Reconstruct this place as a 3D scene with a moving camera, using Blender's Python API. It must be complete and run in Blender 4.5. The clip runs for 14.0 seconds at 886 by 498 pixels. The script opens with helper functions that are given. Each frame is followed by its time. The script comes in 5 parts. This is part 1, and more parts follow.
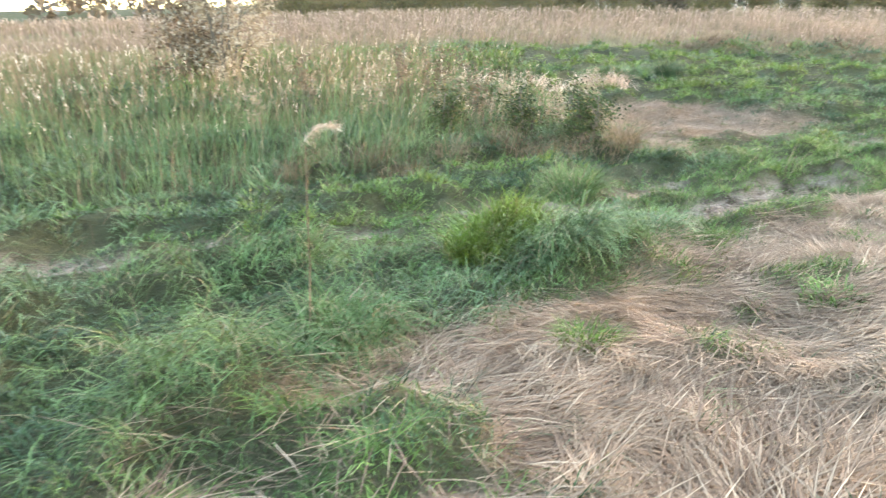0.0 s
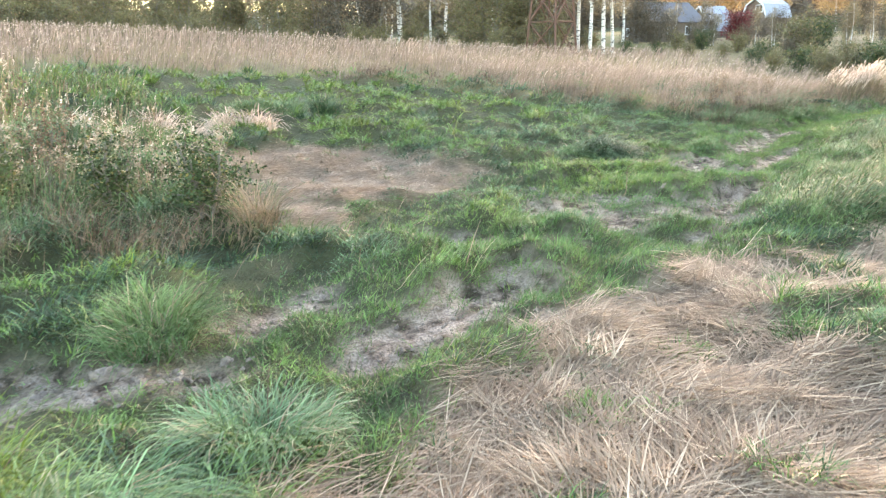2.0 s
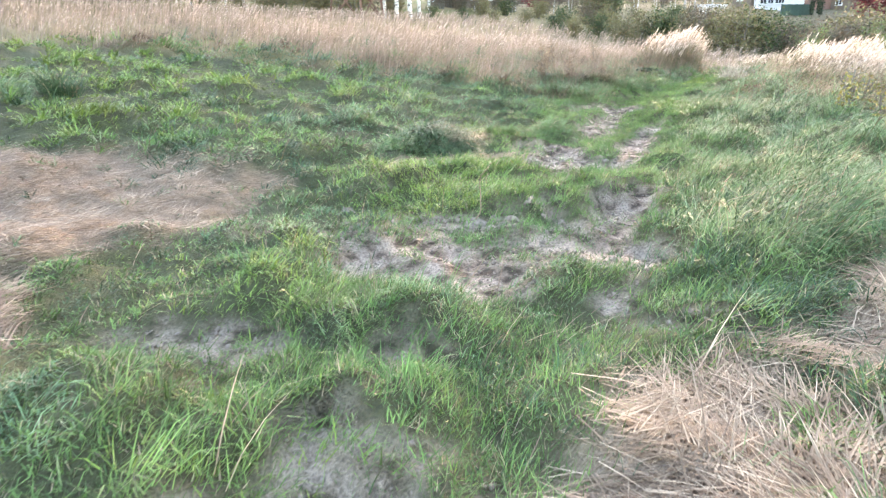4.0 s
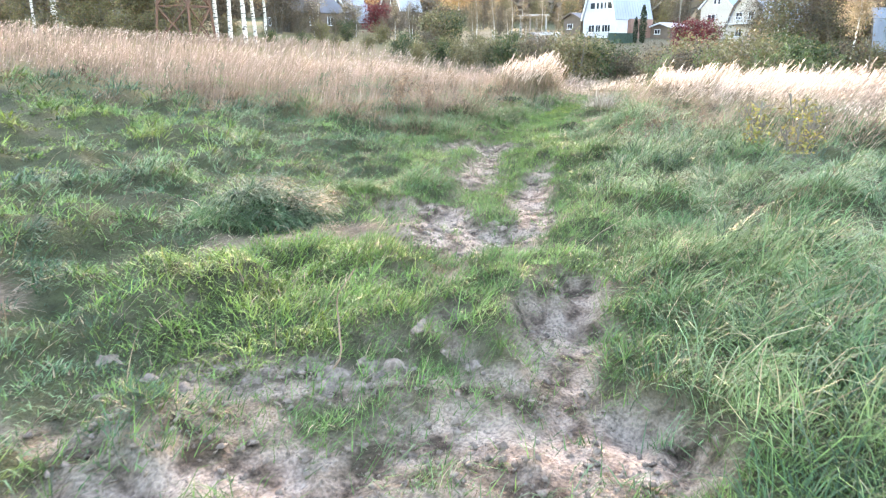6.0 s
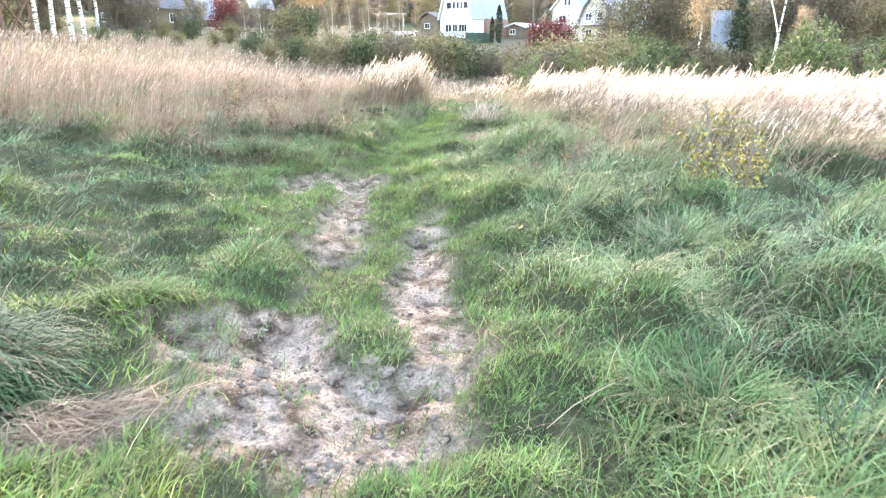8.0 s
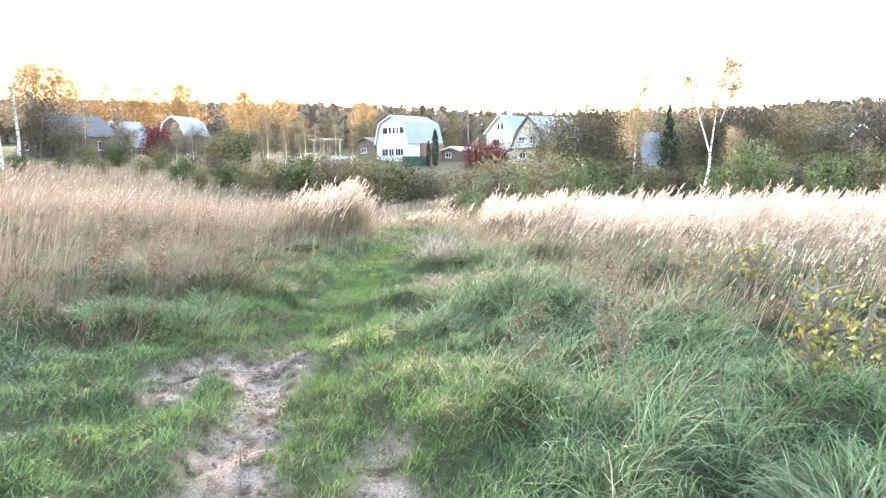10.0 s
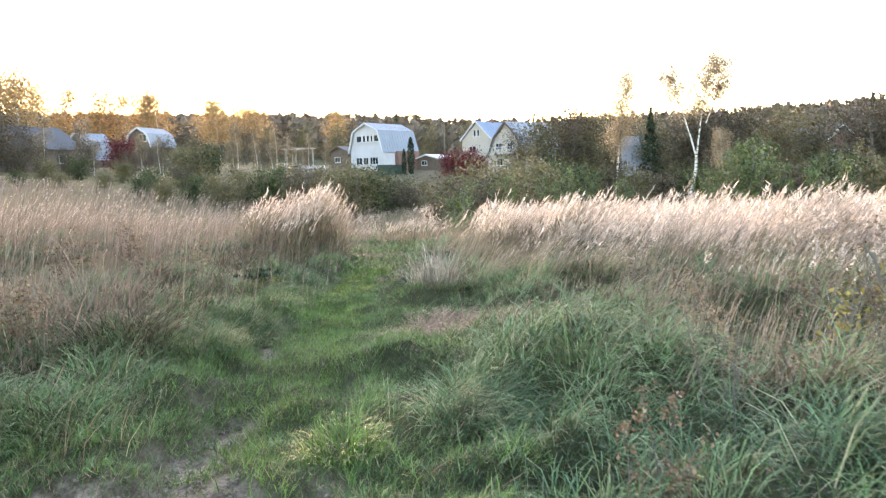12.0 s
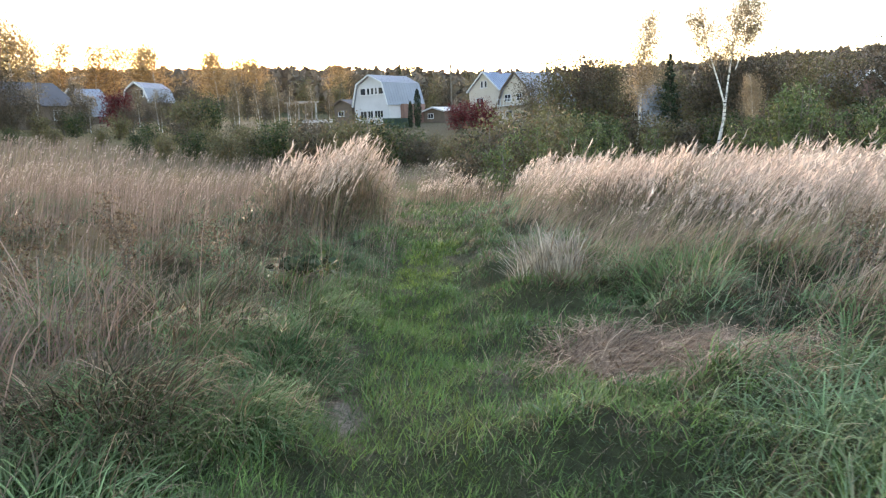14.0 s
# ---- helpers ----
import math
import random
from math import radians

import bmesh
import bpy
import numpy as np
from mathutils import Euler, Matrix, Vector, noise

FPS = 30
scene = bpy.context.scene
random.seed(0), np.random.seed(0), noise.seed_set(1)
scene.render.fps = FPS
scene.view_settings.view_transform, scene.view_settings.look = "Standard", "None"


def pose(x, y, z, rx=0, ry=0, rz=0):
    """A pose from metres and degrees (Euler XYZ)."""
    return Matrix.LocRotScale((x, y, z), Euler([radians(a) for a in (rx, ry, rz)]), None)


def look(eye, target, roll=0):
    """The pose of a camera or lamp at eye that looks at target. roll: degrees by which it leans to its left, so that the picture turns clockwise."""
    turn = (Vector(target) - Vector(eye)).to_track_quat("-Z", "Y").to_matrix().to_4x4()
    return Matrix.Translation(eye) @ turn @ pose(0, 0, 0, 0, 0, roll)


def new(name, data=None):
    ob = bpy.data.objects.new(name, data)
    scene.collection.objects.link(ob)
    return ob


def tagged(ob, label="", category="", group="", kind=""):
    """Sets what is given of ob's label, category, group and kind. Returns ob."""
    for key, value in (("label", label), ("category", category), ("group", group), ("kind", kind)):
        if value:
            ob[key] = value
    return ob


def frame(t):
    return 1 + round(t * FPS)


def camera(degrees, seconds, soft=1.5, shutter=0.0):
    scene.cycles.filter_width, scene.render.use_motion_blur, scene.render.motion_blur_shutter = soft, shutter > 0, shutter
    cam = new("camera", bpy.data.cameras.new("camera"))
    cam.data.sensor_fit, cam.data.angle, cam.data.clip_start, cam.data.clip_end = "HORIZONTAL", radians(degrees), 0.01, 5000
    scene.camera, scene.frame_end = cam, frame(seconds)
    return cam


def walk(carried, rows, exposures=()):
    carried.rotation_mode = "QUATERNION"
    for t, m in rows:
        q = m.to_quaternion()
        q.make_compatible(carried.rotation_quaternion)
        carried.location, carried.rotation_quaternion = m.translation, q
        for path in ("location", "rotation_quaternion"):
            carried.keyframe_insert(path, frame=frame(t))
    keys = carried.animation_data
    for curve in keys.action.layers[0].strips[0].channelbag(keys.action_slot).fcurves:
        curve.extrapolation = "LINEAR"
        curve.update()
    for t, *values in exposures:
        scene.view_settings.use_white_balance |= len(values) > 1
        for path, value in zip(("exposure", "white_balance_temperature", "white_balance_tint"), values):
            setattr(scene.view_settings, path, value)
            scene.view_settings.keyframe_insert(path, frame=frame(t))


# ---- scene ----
# ---- camera and walk ----
cam = camera(62.6, 14.0, soft=1.2, shutter=0.2)
METRES, EYE, TILT, LEAN, TURN = 19.0, 1.5, 0.0, 0.0, 0.0
ROWS = [
    (0.0, 0.0, 0.0, 0.0, -0.79, -15.78, 2.8),
    (0.5, 0.0141, 0.04, 0.0004, -10.3, -17.22, 1.28),
    (1.0, 0.0291, 0.076, 0.0026, -16.58, -16.94, 0.72),
    (1.5, 0.0419, 0.1045, 0.0014, -20.27, -16.93, 0.57),
    (2.0, 0.0559, 0.1338, 0.0049, -25.61, -14.81, 0.72),
    (2.5, 0.0751, 0.1665, 0.0038, -27.01, -15.11, 0.87),
    (3.0, 0.0911, 0.1973, 0.0041, -29.78, -15.95, 0.88),
    (3.5, 0.1168, 0.2295, 0.0031, -35.22, -17.66, 0.68),
    (4.0, 0.1381, 0.2607, 0.0022, -40.2, -17.45, 0.39),
    (6.5, 0.2567, 0.3792, -0.0007, -53.59, -15.95, -0.37),
    (7.0, 0.2895, 0.4015, -0.0005, -55.41, -16.53, -0.73),
    (7.5, 0.3203, 0.4234, 0.0021, -60.3, -16.11, -0.38),
    (8.0, 0.3476, 0.4407, 0.0014, -62.98, -15.65, -0.32),
    (8.5, 0.3729, 0.4579, 0.0017, -64.09, -12.38, 0.09),
    (9.0, 0.4082, 0.4761, 0.0023, -64.69, -7.85, 0.11),
    (11.5, 0.5658, 0.561, -0.0043, -70.69, -6.96, 1.66),
    (12.0, 0.5956, 0.576, -0.0059, -69.93, -5.68, 1.49),
    (12.5, 0.6189, 0.5948, -0.0063, -63.55, -6.76, 1.9),
    (13.0, 0.6463, 0.6197, -0.0078, -65.01, -8.36, 2.46),
    (13.5, 0.6772, 0.643, -0.0071, -67.69, -8.14, 2.37),
    (14.0, 0.7011, 0.6671, -0.0081, -69.84, -9.25, 2.1),
]
EXPOSURES = [
    (0.0, 4.42, 6650, 18), (0.5, 4.12, 6700, 18), (1.0, 4.04, 6700, 18), (1.5, 4.17, 6700, 18), (2.5, 4.56, 6400, 20), (6.4, 4.64, 6400, 24), (7.4, 4.70, 6400, 24), (8.0, 4.83, 6450, 24), (8.5, 4.78, 6450, 24), (9.0, 4.70, 6450, 24), (11.4, 4.26, 6450, 23), (12.3, 3.68, 6450, 23), (12.7, 3.63, 6450, 23), (13.1, 3.86, 6450, 23), (13.6, 3.64, 6450, 23), (14.0, 3.34, 6450, 23),
]
walk(cam, [(t, pose(0, 0, EYE, TILT, LEAN, TURN) @ pose(METRES * x, METRES * y, METRES * z, 90 + pitch, roll, yaw)) for t, x, y, z, yaw, pitch, roll in ROWS], EXPOSURES)

# ---- dusk sky and the low sun behind the houses ----
SUN_AZ, SUN_EL = 57.0, 4.8
world = bpy.data.worlds.new("dusk_sky")
scene.world = world
world.use_nodes = True
wn = world.node_tree.nodes
sky = wn.new("ShaderNodeTexSky")
sky.sky_type, sky.sun_disc = "NISHITA", False
sky.sun_elevation, sky.sun_rotation = radians(SUN_EL), radians(SUN_AZ)
sky.air_density, sky.dust_density, sky.ozone_density = 1.0, 1.1, 1.0
wn["Background"].inputs["Strength"].default_value = 0.15
world.node_tree.links.new(sky.outputs["Color"], wn["Background"].inputs["Color"])
sun = new("sun", bpy.data.lights.new("sun", "SUN"))
sun.data.energy, sun.data.angle, sun.data.color = 0.4, radians(14), (1.0, 0.78, 0.58)
sd = Vector((math.sin(radians(SUN_AZ)) * math.cos(radians(5)), math.cos(radians(SUN_AZ)) * math.cos(radians(5)), math.sin(radians(5))))
sun.matrix_world = look(sd * 200, (0, 0, 0))


# ---- materials ----
def mat_nodes(name):
    m = bpy.data.materials.new(name)
    m.use_nodes = True
    nt = m.node_tree
    return m, nt, nt.nodes["Principled BSDF"]


def noise_node(nt, scale, detail=4, vec=None):
    n = nt.nodes.new("ShaderNodeTexNoise")
    n.inputs["Scale"].default_value, n.inputs["Detail"].default_value = scale, detail
    if vec is None:
        g = nt.nodes.new("ShaderNodeNewGeometry")
        vec = g.outputs["Position"]
    nt.links.new(vec, n.inputs["Vector"])
    return n


def ramp(nt, fac, stops):
    r = nt.nodes.new("ShaderNodeValToRGB")
    e = r.color_ramp.elements
    while len(e) < len(stops):
        e.new(0.5)
    for el, (p, c) in zip(e, stops):
        el.position, el.color = p, (*c, 1)
    nt.links.new(fac, r.inputs["Fac"])
    return r.outputs["Color"]


def mixc(nt, fac, a, b, mode="MIX"):
    n = nt.nodes.new("ShaderNodeMix")
    n.data_type, n.blend_type = "RGBA", mode
    for sock, v in ((n.inputs[0], fac), (n.inputs[6], a), (n.inputs[7], b)):
        if isinstance(v, bpy.types.NodeSocket):
            nt.links.new(v, sock)
        else:
            sock.default_value = v if isinstance(v, float) else (*v, 1)
    return n.outputs[2]


def bump(nt, bsdf, height, strength, dist=0.02):
    b = nt.nodes.new("ShaderNodeBump")
    b.inputs["Strength"].default_value, b.inputs["Distance"].default_value = strength, dist
    nt.links.new(height, b.inputs["Height"])
    nt.links.new(b.outputs["Normal"], bsdf.inputs["Normal"])


def blade_mat(name, a, b, dry, dry_share, patch=0.9, rough=0.5, through_light=0.17, lum=0.45, spec=0.3, tone=0.36):
    """Leaf blades: patches of two greens, single blades gone dry, each a little lighter or darker."""
    m, nt, p = mat_nodes(name)
    n1 = noise_node(nt, patch, 3)
    col = mixc(nt, ramp(nt, n1.outputs["Fac"], [(0.38, (0, 0, 0)), (0.62, (1, 1, 1))]), a, b)
    g = nt.nodes.new("ShaderNodeNewGeometry")
    rnd = g.outputs["Random Per Island"]
    n2 = noise_node(nt, patch * 2.3, 2)
    sh = nt.nodes.new("ShaderNodeMath")
    sh.operation = "MULTIPLY_ADD"
    nt.links.new(n2.outputs["Fac"], sh.inputs[0])
    sh.inputs[1].default_value = 0.3
    nt.links.new(rnd, sh.inputs[2])
    edge = 1.15 - dry_share
    isdry = ramp(nt, sh.outputs[0], [(max(edge / 1.7 - 0.03, 0.0), (0, 0, 0)), (min(edge / 1.7 + 0.01, 1.0), (1, 1, 1))])
    half = nt.nodes.new("ShaderNodeMath")
    half.operation = "DIVIDE"
    half.inputs[1].default_value = 1.7
    nt.links.new(sh.outputs[0], half.inputs[0])
    nt.links.new(half.outputs[0], isdry.node.inputs["Fac"])
    col = mixc(nt, isdry, col, dry)
    h = nt.nodes.new("ShaderNodeMath")
    h.operation = "MULTIPLY"
    h.inputs[1].default_value = 7.31
    nt.links.new(rnd, h.inputs[0])
    fr = nt.nodes.new("ShaderNodeMath")
    fr.operation = "FRACT"
    nt.links.new(h.outputs[0], fr.inputs[0])
    v = ramp(nt, fr.outputs[0], [(0.0, (1 - lum,) * 3), (1.0, (1 + lum,) * 3)])
    col = mixc(nt, 1.0, col, v, "MULTIPLY")
    n3 = noise_node(nt, patch * 3.4, 2)
    col = mixc(nt, 1.0, col, ramp(nt, n3.outputs["Fac"], [(0.32, (1 - tone,) * 3), (0.68, (1 + tone,) * 3)]), "MULTIPLY")
    nt.links.new(col, p.inputs["Base Color"])
    p.inputs["Roughness"].default_value = rough
    p.inputs["Specular IOR Level"].default_value = spec
    t = nt.nodes.new("ShaderNodeBsdfTranslucent")
    nt.links.new(col, t.inputs["Color"])
    mx = nt.nodes.new("ShaderNodeMixShader")
    mx.inputs[0].default_value = through_light
    nt.links.new(p.outputs[0], mx.inputs[1])
    nt.links.new(t.outputs[0], mx.inputs[2])
    nt.links.new(mx.outputs[0], nt.nodes["Material Output"].inputs["Surface"])
    return m


def plain_mat(name, a, b, scale=3.0, rough=0.7, metal=0.0, bumpy=0.2, fine=40.0):
    m, nt, p = mat_nodes(name)
    tc = nt.nodes.new("ShaderNodeTexCoord")
    n1 = noise_node(nt, scale, 5, tc.outputs["Object"])
    n2 = noise_node(nt, fine, 3, tc.outputs["Object"])
    col = mixc(nt, ramp(nt, n1.outputs["Fac"], [(0.3, (0, 0, 0)), (0.7, (1, 1, 1))]), a, b)
    col = mixc(nt, 0.35, col, mixc(nt, 1.0, col, ramp(nt, n2.outputs["Fac"], [(0.3, (0.6,) * 3), (0.7, (1.4,) * 3)]), "MULTIPLY"))
    nt.links.new(col, p.inputs["Base Color"])
    p.inputs["Roughness"].default_value, p.inputs["Metallic"].default_value = rough, metal
    if bumpy:
        bump(nt, p, n2.outputs["Fac"], bumpy)
    return m


M_SHORT = blade_mat("short_grass", (0.088, 0.16, 0.044), (0.14, 0.21, 0.056), (0.2, 0.18, 0.1), 0.06, rough=0.6, lum=0.45, spec=0.2)
M_TURF = blade_mat("turf", (0.078, 0.138, 0.038), (0.112, 0.166, 0.045), (0.24, 0.185, 0.115), 0.18, 1.6)
M_LUSH = blade_mat("lush_grass", (0.092, 0.158, 0.064), (0.14, 0.198, 0.075), (0.24, 0.2, 0.115), 0.09, 0.8, 0.65, 0.22, lum=0.45, spec=0.1)
M_COOL = blade_mat("bluish_grass", (0.115, 0.182, 0.088), (0.16, 0.218, 0.094), (0.24, 0.215, 0.13), 0.08, 1.1, rough=0.6, lum=0.45, spec=0.17)
M_BRIGHT = blade_mat("yellow_green_grass", (0.115, 0.195, 0.033), (0.16, 0.205, 0.033), (0.25, 0.23, 0.08), 0.05, 1.4, lum=0.42)
# for dark tussocks, and for tufts that paint shade into the meadow grass
M_DARK = blade_mat("dark_tussock", (0.042, 0.08, 0.036), (0.06, 0.105, 0.045), (0.1, 0.11, 0.06), 0.02, 2.0, spec=0.2)
M_STRAW = blade_mat("dry_straw", (0.275, 0.19, 0.128), (0.19, 0.128, 0.088), (0.37, 0.275, 0.19), 0.3, 1.2, 0.7, 0.12, lum=0.36, spec=0.1)
M_REED = blade_mat("reed_stalks", (0.32, 0.24, 0.17), (0.25, 0.18, 0.125), (0.16, 0.17, 0.07), 0.22, 0.35, 0.6, 0.3)
M_PINK = blade_mat("pinkish_dry_stalks", (0.32, 0.235, 0.19), (0.235, 0.17, 0.135), (0.15, 0.125, 0.075), 0.25, 0.5, 0.7, 0.3, lum=0.28)
M_ASPEN = blade_mat("aspen_leaf", (0.09, 0.125, 0.045), (0.12, 0.145, 0.05), (0.2, 0.18, 0.06), 0.1, 0.8, spec=0.25)
M_WEEDTAN = blade_mat("tan_weed_stalks", (0.28, 0.2, 0.13), (0.2, 0.13, 0.085), (0.12, 0.13, 0.06), 0.35, 0.8, 0.6, 0.3)
M_PLUME = blade_mat("reed_plumes", (0.63, 0.495, 0.395), (0.55, 0.42, 0.33), (0.69, 0.575, 0.47), 0.3, 0.3, 0.7, 0.5, 0.35)
M_DULLHEAD = blade_mat("dull_seed_heads", (0.42, 0.32, 0.26), (0.34, 0.255, 0.205), (0.5, 0.4, 0.33), 0.3, 0.4, 0.8, 0.35, lum=0.3, spec=0.1)
M_WEED = blade_mat("brown_weed", (0.15, 0.1, 0.062), (0.2, 0.138, 0.09), (0.26, 0.195, 0.135), 0.25, 1.0, 0.8, 0.2, spec=0.1)
M_HOLLOW = blade_mat("dark_withered_grass", (0.07, 0.062, 0.034), (0.1, 0.08, 0.05), (0.2, 0.15, 0.095), 0.2, 1.5, 0.8, 0.15, spec=0.1)
M_SILVER = blade_mat("pale_dry_grass", (0.28, 0.24, 0.18), (0.22, 0.19, 0.14), (0.36, 0.31, 0.24), 0.3, 2.0, 0.6, 0.25)
M_FLUFF = blade_mat("seed_fluff", (0.34, 0.28, 0.2), (0.26, 0.2, 0.14), (0.42, 0.37, 0.29), 0.3, 3.0, 0.9, 0.4, 0.2)
M_LEAF = blade_mat("shrub_leaf", (0.042, 0.062, 0.024), (0.06, 0.08, 0.028), (0.16, 0.13, 0.045), 0.08, 0.6, spec=0.15)
M_OLIVE = blade_mat("olive_leaf", (0.115, 0.108, 0.055), (0.155, 0.138, 0.062), (0.2, 0.14, 0.08), 0.2, 0.5, spec=0.1, lum=0.22, tone=0.2)
M_YELLEAF = blade_mat("yellow_leaf", (0.27, 0.2, 0.04), (0.21, 0.18, 0.05), (0.16, 0.17, 0.04), 0.25, 3.0)
M_BIRCHLEAF = blade_mat("birch_leaf", (0.185, 0.155, 0.11), (0.21, 0.17, 0.115), (0.25, 0.185, 0.105), 0.2, 0.4, 0.5, 0.55, spec=0.15)
M_PALELEAF = blade_mat("pale_birch_leaf", (0.32, 0.25, 0.17), (0.37, 0.28, 0.18), (0.4, 0.3, 0.17), 0.2, 0.4, 0.6, 0.5, spec=0.1, lum=0.25)
# birch leaves with the orange evening backlight put into their colour
M_GLOWLEAF = blade_mat("glow_tinted_birch_leaf", (0.36, 0.25, 0.135), (0.4, 0.27, 0.135), (0.46, 0.31, 0.14), 0.2, 0.3, 0.6, 0.6, spec=0.1, lum=0.25)
M_BROWNLEAF = blade_mat("brown_leaf", (0.095, 0.076, 0.052), (0.075, 0.068, 0.046), (0.14, 0.1, 0.065), 0.25, 0.3, spec=0.1, lum=0.2, tone=0.2)
M_MAROON = blade_mat("maroon_leaf", (0.14, 0.022, 0.026), (0.10, 0.02, 0.022), (0.2, 0.05, 0.04), 0.15, 1.0, spec=0.15)
M_SPRUCE = blade_mat("spruce_needles", (0.025, 0.04, 0.022), (0.035, 0.05, 0.025), (0.06, 0.055, 0.03), 0.1, 0.5, spec=0.15)
# autumn leaves made paler and greyer: distance haze put into the colour
M_WOODS = blade_mat("haze_tinted_woods_leaf", (0.135, 0.105, 0.08), (0.115, 0.098, 0.075), (0.17, 0.13, 0.09), 0.2, 0.02, spec=0.1, lum=0.2, tone=0.15)
M_BARK = plain_mat("grey_bark", (0.11, 0.09, 0.07), (0.17, 0.15, 0.12), 4.0, 0.9)
M_STEM = plain_mat("dry_stem", (0.2, 0.14, 0.09), (0.28, 0.21, 0.14), 8.0, 0.8, 0, 0)
M_CLOD = plain_mat("grey_soil", (0.11, 0.082, 0.062), (0.27, 0.212, 0.168), 22.0, 1.0, 0, 0.6, 90.0)


def birch_bark():
    m, nt, p = mat_nodes("birch_bark")
    tc = nt.nodes.new("ShaderNodeTexCoord")
    mp = nt.nodes.new("ShaderNodeMapping")
    mp.inputs["Scale"].default_value = (1.5, 1.5, 7.0)
    nt.links.new(tc.outputs["Object"], mp.inputs["Vector"])
    n = noise_node(nt, 1.4, 5, mp.outputs["Vector"])
    n2 = noise_node(nt, 0.5, 3, tc.outputs["Object"])
    col = ramp(nt, n.outputs["Fac"], [(0.40, (0.06, 0.05, 0.045)), (0.47, (0.62, 0.58, 0.52)), (1.0, (0.74, 0.70, 0.64))])
    col = mixc(nt, 0.3, col, mixc(nt, 1.0, col, ramp(nt, n2.outputs["Fac"], [(0.3, (0.6, 0.57, 0.52)), (0.7, (1.1, 1.1, 1.1))]), "MULTIPLY"))
    nt.links.new(col, p.inputs["Base Color"])
    p.inputs["Roughness"].default_value = 0.75
    return m


M_BIRCH = birch_bark()


def ground_mat():
    """Soil, dry mud, straw litter and green undergrowth, mixed by what grows on the spot."""
    m, nt, p = mat_nodes("meadow_ground")

    def attr(nm):
        a = nt.nodes.new("ShaderNodeAttribute")
        a.attribute_name = nm
        return a.outputs["Fac"]
    big, mid, fine = noise_node(nt, 0.7, 4), noise_node(nt, 9.0, 6), noise_node(nt, 60.0, 4)
    soil = ramp(nt, mid.outputs["Fac"], [(0.3, (0.045, 0.037, 0.024)), (0.7, (0.12, 0.095, 0.06))])
    green = ramp(nt, big.outputs["Fac"], [(0.35, (0.036, 0.06, 0.022)), (0.65, (0.06, 0.08, 0.027))])
    col = mixc(nt, mid.outputs["Fac"], soil, green)
    mp = nt.nodes.new("ShaderNodeMapping")
    mp.inputs["Scale"].default_value, mp.inputs["Rotation"].default_value = (1, 6, 1), (0, 0, -0.9)
    g = nt.nodes.new("ShaderNodeNewGeometry")
    nt.links.new(g.outputs["Position"], mp.inputs["Vector"])
    lay = noise_node(nt, 14.0, 4, mp.outputs["Vector"])
    straw = ramp(nt, lay.outputs["Fac"], [(0.3, (0.15, 0.105, 0.072)), (0.5, (0.28, 0.2, 0.142)), (0.72, (0.42, 0.315, 0.23))])
    col = mixc(nt, attr("straw"), col, straw)
    mud = ramp(nt, noise_node(nt, 5.5, 8).outputs["Fac"], [(0.37, (0.08, 0.056, 0.04)), (0.45, (0.25, 0.182, 0.138)), (0.58, (0.46, 0.355, 0.28))])
    mud = mixc(nt, 1.0, mud, ramp(nt, fine.outputs["Fac"], [(0.36, (0.6,) * 3), (0.62, (1.15,) * 3)]), "MULTIPLY")
    col = mixc(nt, attr("bare"), col, mud)
    far = ramp(nt, noise_node(nt, 0.05, 5).outputs["Fac"], [(0.35, (0.27, 0.2, 0.125)), (0.55, (0.2, 0.16, 0.08)), (0.7, (0.11, 0.12, 0.045))])
    col = mixc(nt, attr("reedy"), col, far)
    wood = ramp(nt, noise_node(nt, 0.02, 5).outputs["Fac"], [(0.35, (0.09, 0.075, 0.045)), (0.7, (0.14, 0.115, 0.065))])
    col = mixc(nt, attr("wooded"), col, wood)
    nt.links.new(col, p.inputs["Base Color"])
    p.inputs["Roughness"].default_value = 0.95
    p.inputs["Specular IOR Level"].default_value = 0.15
    add = nt.nodes.new("ShaderNodeMath")
    add.operation = "ADD"
    nt.links.new(mid.outputs["Fac"], add.inputs[0])
    nt.links.new(fine.outputs["Fac"], add.inputs[1])
    bump(nt, p, add.outputs[0], 0.8, 0.12)
    return m


M_GROUND = ground_mat()

# ---- the plan of the meadow ----
PATH = [(7.0, 8.9), (9.3, 10.3), (11.6, 11.4), (13.8, 12.9), (15.6, 13.7), (17.2, 14.3), (18.9, 15.0), (21.5, 15.8), (24.4, 17.0), (27.5, 18.2), (45.0, 26.0), (70.0, 37.0), (108.0, 52.0)]
WALK = [(0, 0), (1.0, 2.5), (2.6, 5.0), (4.9, 7.2), (7.8, 9.05), (10.75, 10.7), (13.3, 12.7), (18.0, 14.7)]
WIND = np.array((0.42, -0.91))
rng = np.random.default_rng(7)


def smooth(a, b, v):
    t = np.clip((v - a) / (b - a), 0, 1)
    return t * t * (3 - 2 * t)


def vn(x, y, scale, seed=0):
    """Smooth value noise, 0 to 1."""
    x, y = np.asarray(x) * scale + seed * 17.3, np.asarray(y) * scale + seed * 9.7
    xi, yi = np.floor(x), np.floor(y)
    fx, fy = x - xi, y - yi
    fx, fy = fx * fx * (3 - 2 * fx), fy * fy * (3 - 2 * fy)

    def hs(a, b):
        v = np.sin(a * 127.1 + b * 311.7 + seed * 74.7) * 43758.5453
        return v - np.floor(v)
    return (hs(xi, yi) * (1 - fx) + hs(xi + 1, yi) * fx) * (1 - fy) + (hs(xi, yi + 1) * (1 - fx) + hs(xi + 1, yi + 1) * fx) * fy


